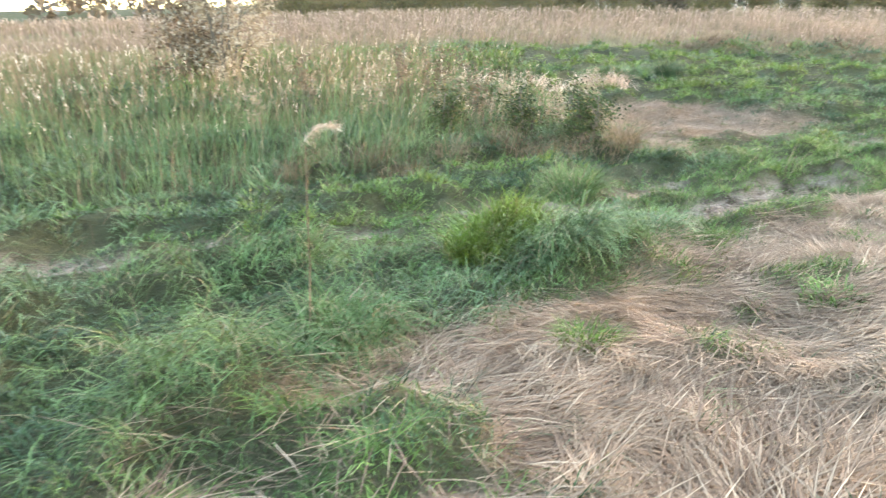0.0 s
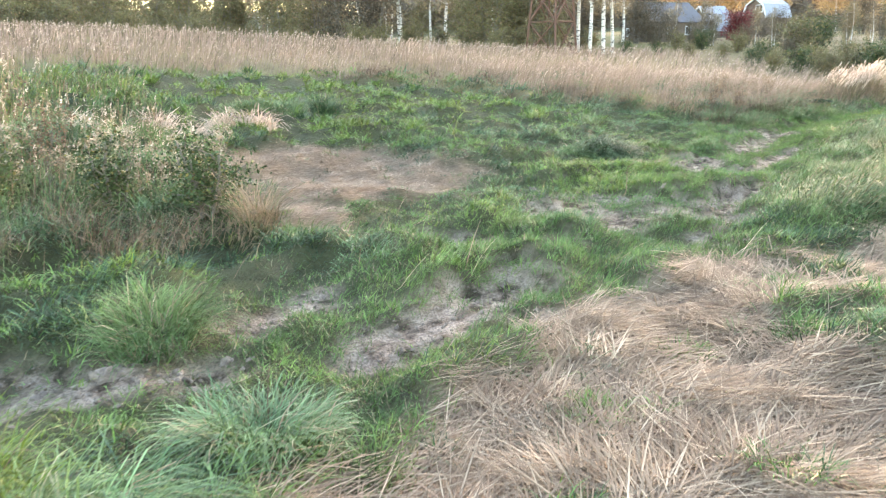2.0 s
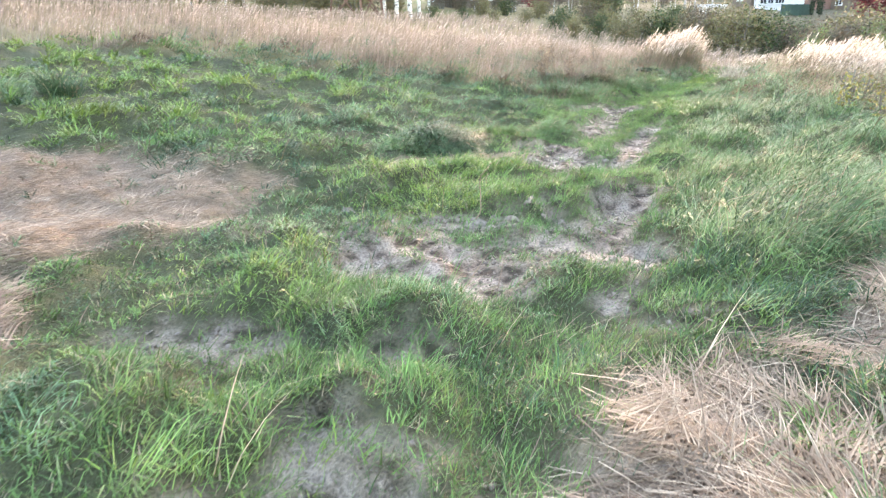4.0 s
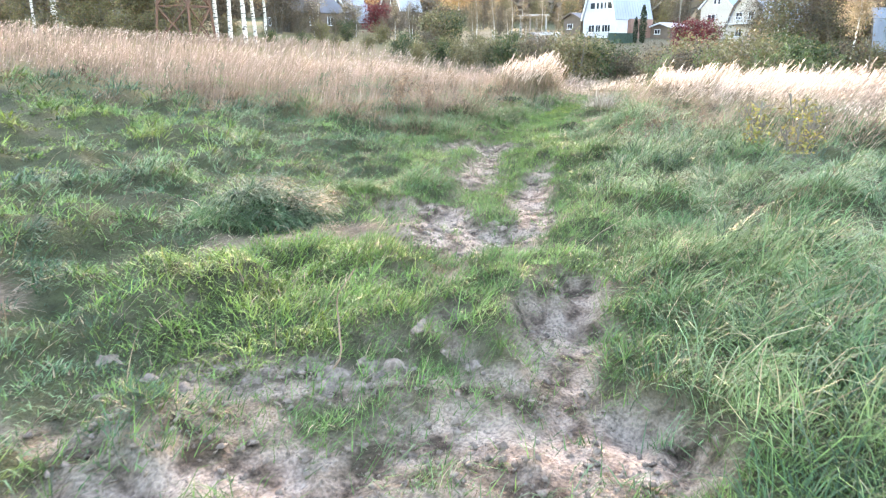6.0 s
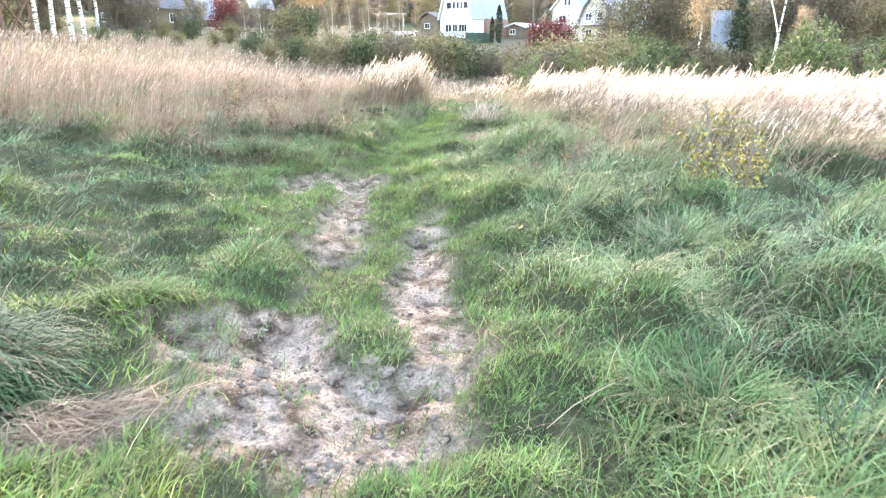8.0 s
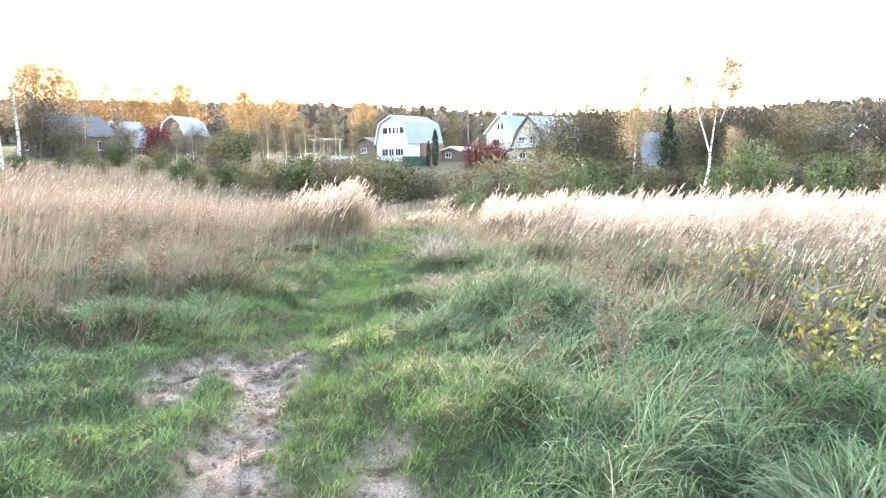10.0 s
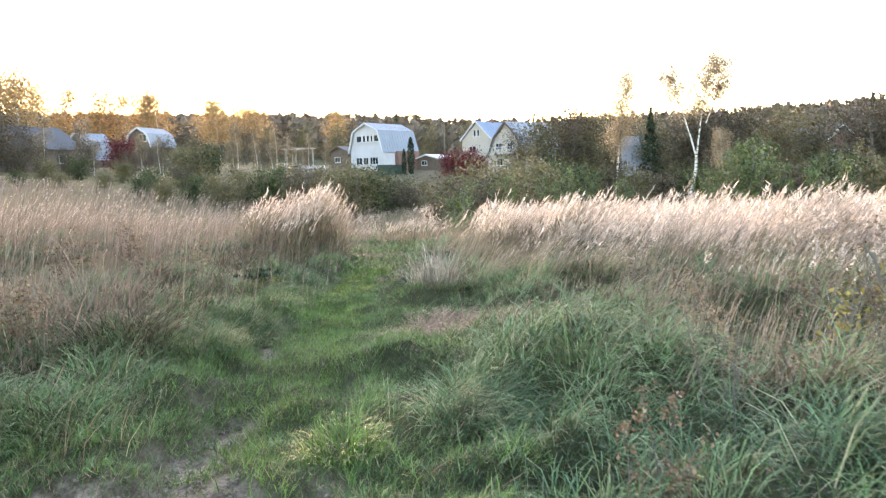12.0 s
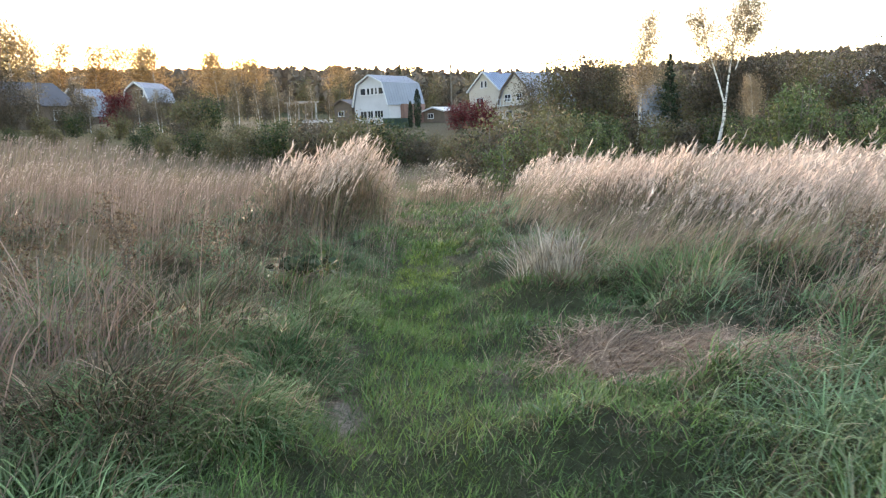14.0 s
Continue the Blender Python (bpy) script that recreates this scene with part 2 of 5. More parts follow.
def fbm(x, y, scale, seed=0):
    return (vn(x, y, scale, seed) * 0.55 + vn(x, y, scale * 2.1, seed + 1) * 0.3 + vn(x, y, scale * 4.3, seed + 2) * 0.15)


def seg_dist(x, y, a, b):
    dx, dy = b[0] - a[0], b[1] - a[1]
    t = np.clip(((x - a[0]) * dx + (y - a[1]) * dy) / (dx * dx + dy * dy), 0, 1)
    return np.hypot(x - a[0] - t * dx, y - a[1] - t * dy)


def line_dist(x, y, pts):
    return np.min([seg_dist(x, y, a, b) for a, b in zip(pts, pts[1:])], axis=0)


def blob(x, y, cx, cy, rx, ry, turn=0, soft=0.35):
    c, s = math.cos(radians(turn)), math.sin(radians(turn))
    ex, ey = ((x - cx) * c + (y - cy) * s) / rx, (-(x - cx) * s + (y - cy) * c) / ry
    return np.clip((1 + soft / 2 - np.hypot(ex, ey)) / soft, 0, 1)


def along(x, y):
    """Metres along and to the left of the track's line."""
    return 0.912 * (x - 12) + 0.41 * (y - 11.2), -0.41 * (x - 12) + 0.912 * (y - 11.2)


RUTS = [((-1.9, 5.55), (-0.5, 6.0), 0.3), ((-3.2, 5.2), (-1.9, 5.55), 0.22), ((0.45, 6.75), (1.3, 6.55), 0.24), ((2.3, 6.15), (3.7, 6.85), 0.4), ((1.8, 6.8), (2.4, 7.3), 0.3), ((0.3, 6.4), (1.5, 6.25), 0.26), ((5.3, 8.7), (6.6, 8.0), 0.74), ((5.0, 9.1), (5.6, 9.4), 0.22),
        ((8.75, 10.0), (9.3, 10.9), 0.68), ((9.2, 9.8), (9.6, 9.95), 0.36), ((16.0, 14.15), (16.7, 14.65), 0.2), ((17.2, 14.8), (17.8, 15.05), 0.12), ((13.5, 12.95), (10.9, 11.6), 0.4), ((12.4, 11.5), (10.4, 10.5), 0.33), ((10.4, 10.5), (9.6, 9.9), 0.36),
        ((8.3, 8.8), (6.8, 8.15), 0.38), ((7.35, 9.15), (6.9, 8.75), 0.12), ((6.9, 8.9), (6.0, 9.9), 0.2), ((14.0, 13.4), (14.9, 13.55), 0.26), ((13.0, 12.7), (13.8, 13.25), 0.48), ((12.6, 13.2), (13.5, 13.6), 0.36),
        ((8.3, 9.9), (7.7, 9.4), 0.14), ((3.7, 6.85), (4.6, 7.5), 0.13), ((5.9, 7.3), (6.6, 7.6), 0.2)]


def bare_at(x, y):
    wob = (fbm(x, y, 2.6, 3) - 0.5) * 0.5
    v = np.zeros_like(x)
    for a, b, r in RUTS:
        v = np.maximum(v, np.clip((r * 0.85 + wob - seg_dist(x, y, a, b)) / 0.2, 0, 1))
    v = np.maximum(v, 0.6 * np.clip((0.06 + wob * 0.9 - np.abs(line_dist(x, y, PATH) - 0.45)) / 0.15, 0, 1))
    v = np.maximum(v, 0.7 * smooth(0.6, 0.67, fbm(x, y, 1.6, 9)) * blob(x, y, 5.0, 7.9, 4.2, 1.6, 38, 0.6))
    return v * (0.75 + 0.25 * (fbm(x, y, 5, 8) > 0.42))


def straw_at(x, y):
    s, d = 0.8 * (x + 1) + 0.6 * (y - 2.3), -0.6 * (x + 1) + 0.8 * (y - 2.3)
    edge = 0.45 * np.sin(np.pi * np.clip(s, 0, 7.6) / 7.6) - 0.85 * np.maximum(s - 6.8, 0) + (fbm(x, y, 1.3, 5) - 0.5) * 1.2
    a = smooth(-0.25, 0.25, edge - d) * smooth(-6, -4, d)
    a = a * (1 - 0.9 * smooth(0.53, 0.63, fbm(x, y, 1.1, 12)))
    w = (fbm(x, y, 1.5, 6) - 0.5) * 0.8
    b = np.maximum(blob(x, y, 3.9 + w, 12.0 + w, 1.75, 1.7, 0), blob(x, y, 2.85 + w, 9.9, 0.5, 1.0))
    b = np.maximum(b, blob(x, y, 5.0 + w * 0.5, 11.2, 1.1, 0.45, 20) * 0.8)
    c = np.maximum(blob(x, y, 17.5, 12.95 + w * 0.4, 0.55, 0.6), blob(x, y, 8.0 + w * 0.4, 11.05, 0.75, 0.2, -25))
    return np.clip(np.maximum(np.maximum(a, b), c), 0, 1)


SP = np.array([along(np.float64(px), np.float64(py)) for px, py in PATH])


def reed_left(x, y):
    s, u = along(x, y)
    w = (fbm(x, y, 0.7, 21) - 0.5) * 1.6
    verge = np.interp(s, (3.0, 4.2, 5.6, 8.0, 10.0, 14.0), (2.5, 2.15, 1.8, 1.25, 1.1, 1.0))
    edge_path = smooth(0, 0.8, u - verge + w * 0.4) * smooth(0, 1.2, s - 2.9 + w * 0.8)
    north = smooth(0, 1.2, y - (26.4 - 0.36 * np.maximum(x - 3, 0) - 0.9 * np.maximum(x - 10, 0)) + w)
    return np.maximum(edge_path, north) * (u > 0.8)


def reed_right(x, y):
    s, u = along(x, y)
    w = (fbm(x, y, 0.6, 31) - 0.5) * 2.2
    lim = 20.6 + 0.1 * (y - 12)
    bend = 1 - smooth(-0.35, 0.15, y - 15.45 - 0.28 * (x - 23.3) + w * 0.15) * smooth(22, 24, x)
    return smooth(0, 1.2, x - lim + w) * smooth(0.4, 0.9, -u + w * 0.2) * bend


def weeds_left(x, y):
    w = (fbm(x, y, 0.8, 41) - 0.5) * 1.1
    return smooth(0, 0.6, 2.35 - x + w * 0.5) * smooth(0, 1.0, y - (8.05 + 0.45 * np.clip(x, -3, 2)) + w)


def path_off(x, y):
    """Metres to the left of the track's middle."""
    s, u = along(x, y)
    return u - np.interp(s, SP[:, 0], SP[:, 1])


def tall_at(x, y):
    """Where the grass stands long: beside the start, right of the track, along its weedy left edge."""
    s, u = along(x, y)
    wob = (fbm(x, y, 1.2, 61) - 0.5) * 0.6
    start = smooth(0, 0.6, (-0.6 * (x + 1) + 0.8 * (y - 2.3)) + 0.15) * (1 - smooth(0.4, 1.6, x - 0.4 + wob)) * (1 - 0.8 * smooth(4.7, 5.5, y + 0.2 * x))
    edge = np.interp(s, (-6, -4.9, -2.9, -1.2, 0.2, 3.4, 6.1, 10), (-0.85, -0.75, -0.47, -0.25, -0.15, -0.25, -0.4, -0.4))
    right = smooth(0.0, 0.55, edge - u + wob * 0.7) * smooth(0.2, 1.0, x - 7.0 + 0.42 * (9.0 - y))
    verge = np.interp(s, (2.0, 4.2, 5.6, 8.0, 10.0, 14.0), (2.6, 2.0, 1.6, 1.15, 0.95, 0.9))
    left = smooth(-0.25, 0.35, u - verge + wob) * smooth(-0.6, 0.6, s - 2.6)
    return start, right, left, weeds_left(x, y)


def hummock(x, y):
    return smooth(0.40, 0.70, fbm(x, y, 1.35, 62))


def height(x, y):
    x, y = np.asarray(x, float), np.asarray(y, float)
    s, u = along(x, y)
    r = np.maximum(u - 2, 0)
    r = r * r / (r + 1.5)
    h = (0.085 - 0.03 * smooth(5, 45, s)) * 60 * np.tanh(r / 60)
    h = h - 1.45 * smooth(9, 38, s) * (1 - smooth(62, 112, s)) * (1 - smooth(7, 30, u))
    h = h + 0.05 * np.clip(s - 66, 0, 80) * smooth(-45, -8, u)
    far = np.hypot(x, y)
    h = h + 26 * smooth(230, 540, far) * (0.85 + 0.3 * vn(x, y, 0.004, 2))
    near = 1 - smooth(18, 45, np.hypot(x - 8, y - 9))
    b = bare_at(x, y)
    h = h + near * ((fbm(x, y, 0.9, 51) - 0.5) * 0.15 + (fbm(x, y, 1.7, 54) - 0.5) * 0.19 * (1 - 0.7 * b) + (fbm(x, y, 2.6, 52) - 0.5) * 0.12 * (1 - 0.6 * b) - 0.05 * b + (fbm(x, y, 3.6, 53) - 0.5) * 0.16 * b)
    tall = np.maximum.reduce(tall_at(x, y))
    mid = (1 - smooth(0.3, 0.6, np.abs(path_off(x, y)))) * smooth(-3, -1, s)
    return h + near * hummock(x, y) * (0.13 + 0.1 * tall) * (1 - b) * (1 - 0.75 * straw_at(x, y)) * (1 - 0.75 * mid) - near * 0.04 * mid


def mesh_np(name, verts, polys):
    """A mesh from arrays: vertices (n, 3) and polygon index arrays (m, 3 or 4)."""
    me = bpy.data.meshes.new(name)
    me.vertices.add(len(verts))
    me.vertices.foreach_set("co", np.ascontiguousarray(verts, np.float32).ravel())
    loops = np.concatenate([p.ravel() for p in polys]).astype(np.int32)
    sizes = np.concatenate([np.full(len(p), p.shape[1]) for p in polys])
    me.loops.add(len(loops))
    me.loops.foreach_set("vertex_index", loops)
    me.polygons.add(len(sizes))
    me.polygons.foreach_set("loop_start", np.concatenate(([0], np.cumsum(sizes)[:-1])).astype(np.int32))
    me.update(calc_edges=True)
    return me


def axis(lo, hi, step, reach):
    """Grid lines: even in the middle, wider and wider outwards."""
    mid = np.arange(lo, hi + step / 2, step)
    out = [step]
    while sum(out) < reach:
        out.append(out[-1] * 1.22)
    out = np.cumsum(out)
    return np.concatenate((lo - out[::-1], mid, hi + out))


def build_ground():
    gx, gy = axis(-2, 18, 0.1, 2500), axis(2, 16, 0.1, 2500)
    X, Y = np.meshgrid(gx, gy)
    x, y = X.ravel(), Y.ravel()
    V = np.stack((x, y, height(x, y)), 1)
    nx, ny = len(gx), len(gy)
    i = (np.arange(ny - 1)[:, None] * nx + np.arange(nx - 1)[None, :]).ravel()
    me = mesh_np("ground", V, [np.stack((i, i + 1, i + nx + 1, i + nx), 1)])
    dist = line_dist(x, y, WALK)
    for nm, val in (("bare", bare_at(x, y)), ("straw", straw_at(x, y)),
                    ("reedy", np.maximum(np.maximum(reed_left(x, y), reed_right(x, y)) * smooth(2.5, 4.5, np.abs(along(x, y)[1])), smooth(14, 22, dist)) * (1 - smooth(150, 260, dist))), ("wooded", smooth(32, 55, dist) * (1 - smooth(10, 28, along(x, y)[1])))):
        me.attributes.new(nm, "FLOAT", "POINT").data.foreach_set("value", val.astype(np.float32))
    me.polygons.foreach_set("use_smooth", np.ones(len(me.polygons), bool))
    me.materials.append(M_GROUND)
    return tagged(new("ground", me), "uneven meadow ground with bare mud ruts and straw litter", "ground", kind="structure")


build_ground()


# ---- blades, leaves, stems ----
def blade_arrays(root, length, width, ang, lean0, bend, segs=3, twist=None):
    """Tapered ribbons. root (n,3); ang: the way each leans; lean0: tilt at the root; bend: added tilt to the tip (radians)."""
    n = len(root)
    d = np.stack((np.cos(ang), np.sin(ang)), 1)
    ta = ang + np.pi / 2 + (rng.normal(0, 0.7, n) if twist is None else twist)
    side = np.stack((np.cos(ta), np.sin(ta)), 1)
    pts, p = [root.copy()], root.copy()
    for k in range(segs):
        th = lean0 + bend * (k + 0.5) / segs
        st = (length / segs)[:, None]
        p = p + np.concatenate((d * np.sin(th)[:, None] * st, np.cos(th)[:, None] * st), 1)
        pts.append(p)
    cols = []
    for k in range(segs):
        w = (width * (1.0 - 0.55 * (k / segs) ** 1.5) * 0.5)[:, None]
        off = np.concatenate((side * w, np.zeros((n, 1))), 1)
        cols += [pts[k] - off, pts[k] + off]
    cols.append(pts[-1])
    V = np.stack(cols, 1)
    m = 2 * segs + 1
    base = (np.arange(n) * m)[:, None]
    quads = [base + np.array([2 * k, 2 * k + 1, 2 * k + 3, 2 * k + 2]) for k in range(segs - 1)]
    tri = base + np.array([2 * segs - 2, 2 * segs - 1, 2 * segs])
    return V.reshape(-1, 3), ([np.concatenate(quads)] if quads else []) + [tri], pts


def join_arrays(chunks):
    Vs, by = [], {3: [], 4: []}
    off = 0
    for V, polys in chunks:
        Vs.append(V)
        for p in polys:
            by[p.shape[1]].append(p + off)
        off += len(V)
    return np.concatenate(Vs), [np.concatenate(by[k]) for k in (4, 3) if by[k]]


def stuff(name, chunks, mat, label, category):
    V, polys = join_arrays(chunks)
    me = mesh_np(name, V, polys)
    me.materials.append(mat)
    return tagged(new(name, me), label, category, kind="stuff")


def scatter(x0, x1, y0, y1, per_m2):
    n = int((x1 - x0) * (y1 - y0) * per_m2)
    return rng.uniform(x0, x1, n), rng.uniform(y0, y1, n)


def wind_ang(n, spread):
    return math.atan2(WIND[1], WIND[0]) + rng.normal(0, spread, n)


def rooted(x, y, sink=0.01):
    return np.stack((x, y, height(x, y) - sink), 1)


# ---- grass of the meadow ----
def grow_grass():
    x, y = scatter(-7, 25, 0.5, 26, 88)
    dist = line_dist(x, y, WALK)
    s, u = along(x, y)
    straw, rl, rr = straw_at(x, y), reed_left(x, y), reed_right(x, y)
    start, right, left_edge, wl = tall_at(x, y)
    off = path_off(x, y)
    dpath = np.abs(off)
    on_path = (1 - smooth(0.38, 0.62, dpath)) * smooth(9.5, 12, x)
    clump = hummock(x, y)
    tall = np.maximum.reduce([start * 0.95, right, left_edge * 0.9, wl])
    H = 0.055 + 0.085 * clump * rng.random(len(x))
    H = H * (1 - tall) + tall * (0.13 + 0.13 * clump + 0.05 * rng.random(len(x)))
    H = H * rng.lognormal(0, 0.25, len(x)) * (1 - 0.25 * right * smooth(3.5, 6, s))
    north = smooth(12.5, 14, y) * (1 - smooth(9, 12, x))
    H = (H + 0.1 * north * clump) * (1 - 0.5 * on_path)
    keep = (1 - 0.9 * straw) * (1 - 0.3 * rl) * (1 - 0.5 * rr)
    keep = keep / (1 + (np.maximum(dist - 1.6, 0) / 2.8) ** 1.3)
    # ground that is never looked at: behind the start and far to its right
    keep = keep * np.where((y < 0.75 * x - 1.0) & (x < 7), 0.25, 1.0) * np.where((y < 7.5 - 0.1 * x) & (x > 8), 0.2, 1)
    keep = keep * (0.5 + 0.5 * clump)
    left_w = left_edge * smooth(0.9, 1.6, off)
    ok = rng.random(len(x)) < keep
    x, y, H, dist, tall, dpath, s, north, clump, left_w = (v[ok] for v in (x, y, H, dist, tall, dpath, s, north, clump, left_w))
    nb = (rng.uniform(14, 28, len(x)) * (1 + 0.15 * tall)).astype(int)
    R = (0.06 + 0.08 * rng.random(len(x)) + 0.05 * tall) * (1 + 0.03 * dist)
    hue = fbm(x, y, 0.75, 67) + rng.normal(0, 0.04, len(x))
    yel = np.maximum.reduce([blob(x, y, 7.1, 10.1, 1.15, 0.85, 0) * 1.1, blob(x, y, 4.4, 8.9, 1.0, 0.5, 40) * 0.7, (1 - smooth(0.1, 0.35, np.abs(dpath - 0.05))) * (s > 0.6) * 0.8,
                             blob(x, y, 13.0, 12.0, 0.9, 0.5, 30) * 0.8, north * (hue > 0.42) * (y > 14.5) * 0.9, 0.25 * (hue < 0.4) * (tall < 0.4)])
    kind = np.where(rng.random(len(x)) < yel * 0.85, 3, np.where(tall > 0.5, np.where(hue > 0.5, 2, 1), np.where(hue > 0.56, 2, 0)))
    brown = left_w * smooth(0.38, 0.55, fbm(x, y, 1.1, 73)) * 0.75
    off = off[ok]
    brown = np.maximum(brown, smooth(4, 6, s) * smooth(0.25, 0.5, -off) * np.where(off > -1.3, 0.4, 0.3))
    brown = np.maximum(brown, 0.5 * smooth(14.2, 17.0, x + (fbm(x, y, 0.8, 88) - 0.5) * 4) * smooth(1.0, 2.4, -off))
    kind = np.where(rng.random(len(x)) < brown, 4, kind)
    # some tufts turn dark green: colour in place of the shade under clumps
    kind = np.where((kind < 3) & (np.abs(off) > 0.65) & (rng.random(len(x)) < (0.08 + 0.75 * smooth(0.51, 0.6, fbm(x, y, 1.5, 74))) * (1 - 0.55 * (off < -0.7) * (s > -6)) * (1 - 0.85 * (off < 0) * (s > 3))), 5, kind)
    own = rng.normal(0, 0.75, len(x))
    i = np.repeat(np.arange(len(x)), nb)
    n = len(i)
    a, q = rng.uniform(0, 2 * np.pi, n), np.sqrt(rng.random(n))
    bx, by = x[i] + np.cos(a) * q * R[i], y[i] + np.sin(a) * q * R[i]
    ok = rng.random(n) > 0.97 * bare_at(bx, by)
    i, a, q, bx, by = i[ok], a[ok], q[ok], bx[ok], by[ok]
    n = len(i)
    root = rooted(bx, by)
    root[:, 2] += 0.2 * H[i] * (1 - q * q)
    # blades lie with the wind, parted in swirls, and fall away from each tuft's middle
    k = (0.32 + 0.26 * tall[i]) * (0.6 + 0.8 * fbm(bx, by, 0.8, 68))
    swirl = (fbm(bx, by, 0.7, 66) - 0.5) * 3.6 + own[i]
    wx, wy = WIND[0] * np.cos(swirl) - WIND[1] * np.sin(swirl), WIND[0] * np.sin(swirl) + WIND[1] * np.cos(swirl)
    vx, vy = np.cos(a) * q * 0.85 + wx * k + rng.normal(0, 0.32, n), np.sin(a) * q * 0.85 + wy * k + rng.normal(0, 0.32, n)
    ang = np.arctan2(vy, vx)
    L = H[i] * (1.35 - 0.3 * q) * rng.lognormal(0.0, 0.25, n)
    W = (0.0034 + 0.00098 * np.minimum(dist[i], 14)) * rng.uniform(0.7, 1.3, n) * (1.2 - 0.05 * tall[i])
    lean, bend = np.abs(rng.normal(0.2, 0.18, n)) + 0.45 * q, rng.uniform(0.9, 2.0, n) + 0.4 * tall[i]
    for kk, (nm, mat, lab) in enumerate((("short_grass", M_SHORT, "short trampled green meadow grass in uneven hummocks"), ("lush_grass", M_LUSH, "long soft green grass blown over by wind"),
                                         ("bluish_grass", M_COOL, "long bluish green grass bent by the wind"), ("bright_grass", M_BRIGHT, "bright yellow-green short grass beside the ruts"), ("brown_grass", M_WEED, "brown withered grass along the weedy edge"),
                                         ("dark_grass", M_DARK, "scattered dark green tufts, coloured dark for shade in the grass"))):
        mine = kind[i] == kk
        close = (dist[i] < 3.2) & (tall[i] > 0.4)
        chunks = [blade_arrays(root[j], L[j], W[j], ang[j], lean[j], bend[j], sg)[:2] for j, sg in ((mine & close, 3), (mine & ~close, 2)) if j.any()]
        stuff(nm, chunks, mat, lab, "grass")
    # close turf between the tufts
    x, y = scatter(-3, 22, 1.5, 18.5, 2700)
    d = line_dist(x, y, WALK)
    k = (1 - 0.97 * bare_at(x, y)) * (1 - straw_at(x, y)) * np.maximum(1 - smooth(0.8, 3.4, d), (1 - smooth(0.9, 1.4, line_dist(x, y, PATH))) * smooth(12, 14, x)) * np.maximum(smooth(0.32, 0.5, fbm(x, y, 2.4, 69)), (np.abs(path_off(x, y)) < 0.75) * (x > 11))
    ok = rng.random(len(x)) < k
    x, y, d = x[ok], y[ok], d[ok]
    n = len(x)
    mid = (line_dist(x, y, PATH) < 0.3) & (x > 10) & (rng.random(n) < 0.3 + 0.6 * smooth(15.5, 18, x))
    root, L, W = rooted(x, y), rng.uniform(0.035, 0.1, n), (0.0055 + 0.0012 * d) * rng.uniform(0.7, 1.4, n)
    for nm, j, m, lab in (("turf", ~mid, M_TURF, "close trodden turf with bits of dead grass"), ("middle_turf", mid, M_BRIGHT, "yellow-green turf along the track's middle")):
        k = j.sum()
        stuff(nm, [blade_arrays(root[j], L[j], W[j], rng.uniform(0, 6.28, k), rng.uniform(0.3, 1.1, k), rng.uniform(0, 0.5, k), 1)[:2]], m, lab, "grass")

    # thicker low grass along the line walked, and over the track's far end
    x, y = scatter(-1, 19, 2, 16.5, 1700)
    d = line_dist(x, y, WALK)
    ok = rng.random(len(x)) < (1 - smooth(1.0, 2.0, d)) * (1 - bare_at(x, y)) * (1 - straw_at(x, y)) * (0.35 + 0.65 * smooth(0.35, 0.55, fbm(x, y, 3.1, 75)))
    x, y = x[ok], y[ok]
    n = len(x)
    ang = wind_ang(n, 1.1) + (fbm(x, y, 1.1, 76) - 0.5) * 5
    stuff("low_grass", [blade_arrays(rooted(x, y), rng.uniform(0.06, 0.15, n), rng.uniform(0.004, 0.0085, n), ang, rng.uniform(0.2, 1.0, n), rng.uniform(0.2, 0.7, n), 1)[:2]], M_SHORT, "low ragged green grass trodden along the track", "grass")
    x, y = scatter(20.5, 34, 14, 22, 420)
    ok = rng.random(len(x)) < 1 - smooth(0.5, 1.1, line_dist(x, y, PATH))
    x, y = x[ok], y[ok]
    n = len(x)
    stuff("track_grass", [blade_arrays(rooted(x, y), rng.uniform(0.06, 0.14, n), rng.uniform(0.012, 0.024, n), wind_ang(n, 1.2), rng.uniform(0.2, 0.9, n), rng.uniform(0.2, 0.7, n), 1)[:2]], M_TURF, "short green and tan grass over the far track", "grass")


grow_grass()


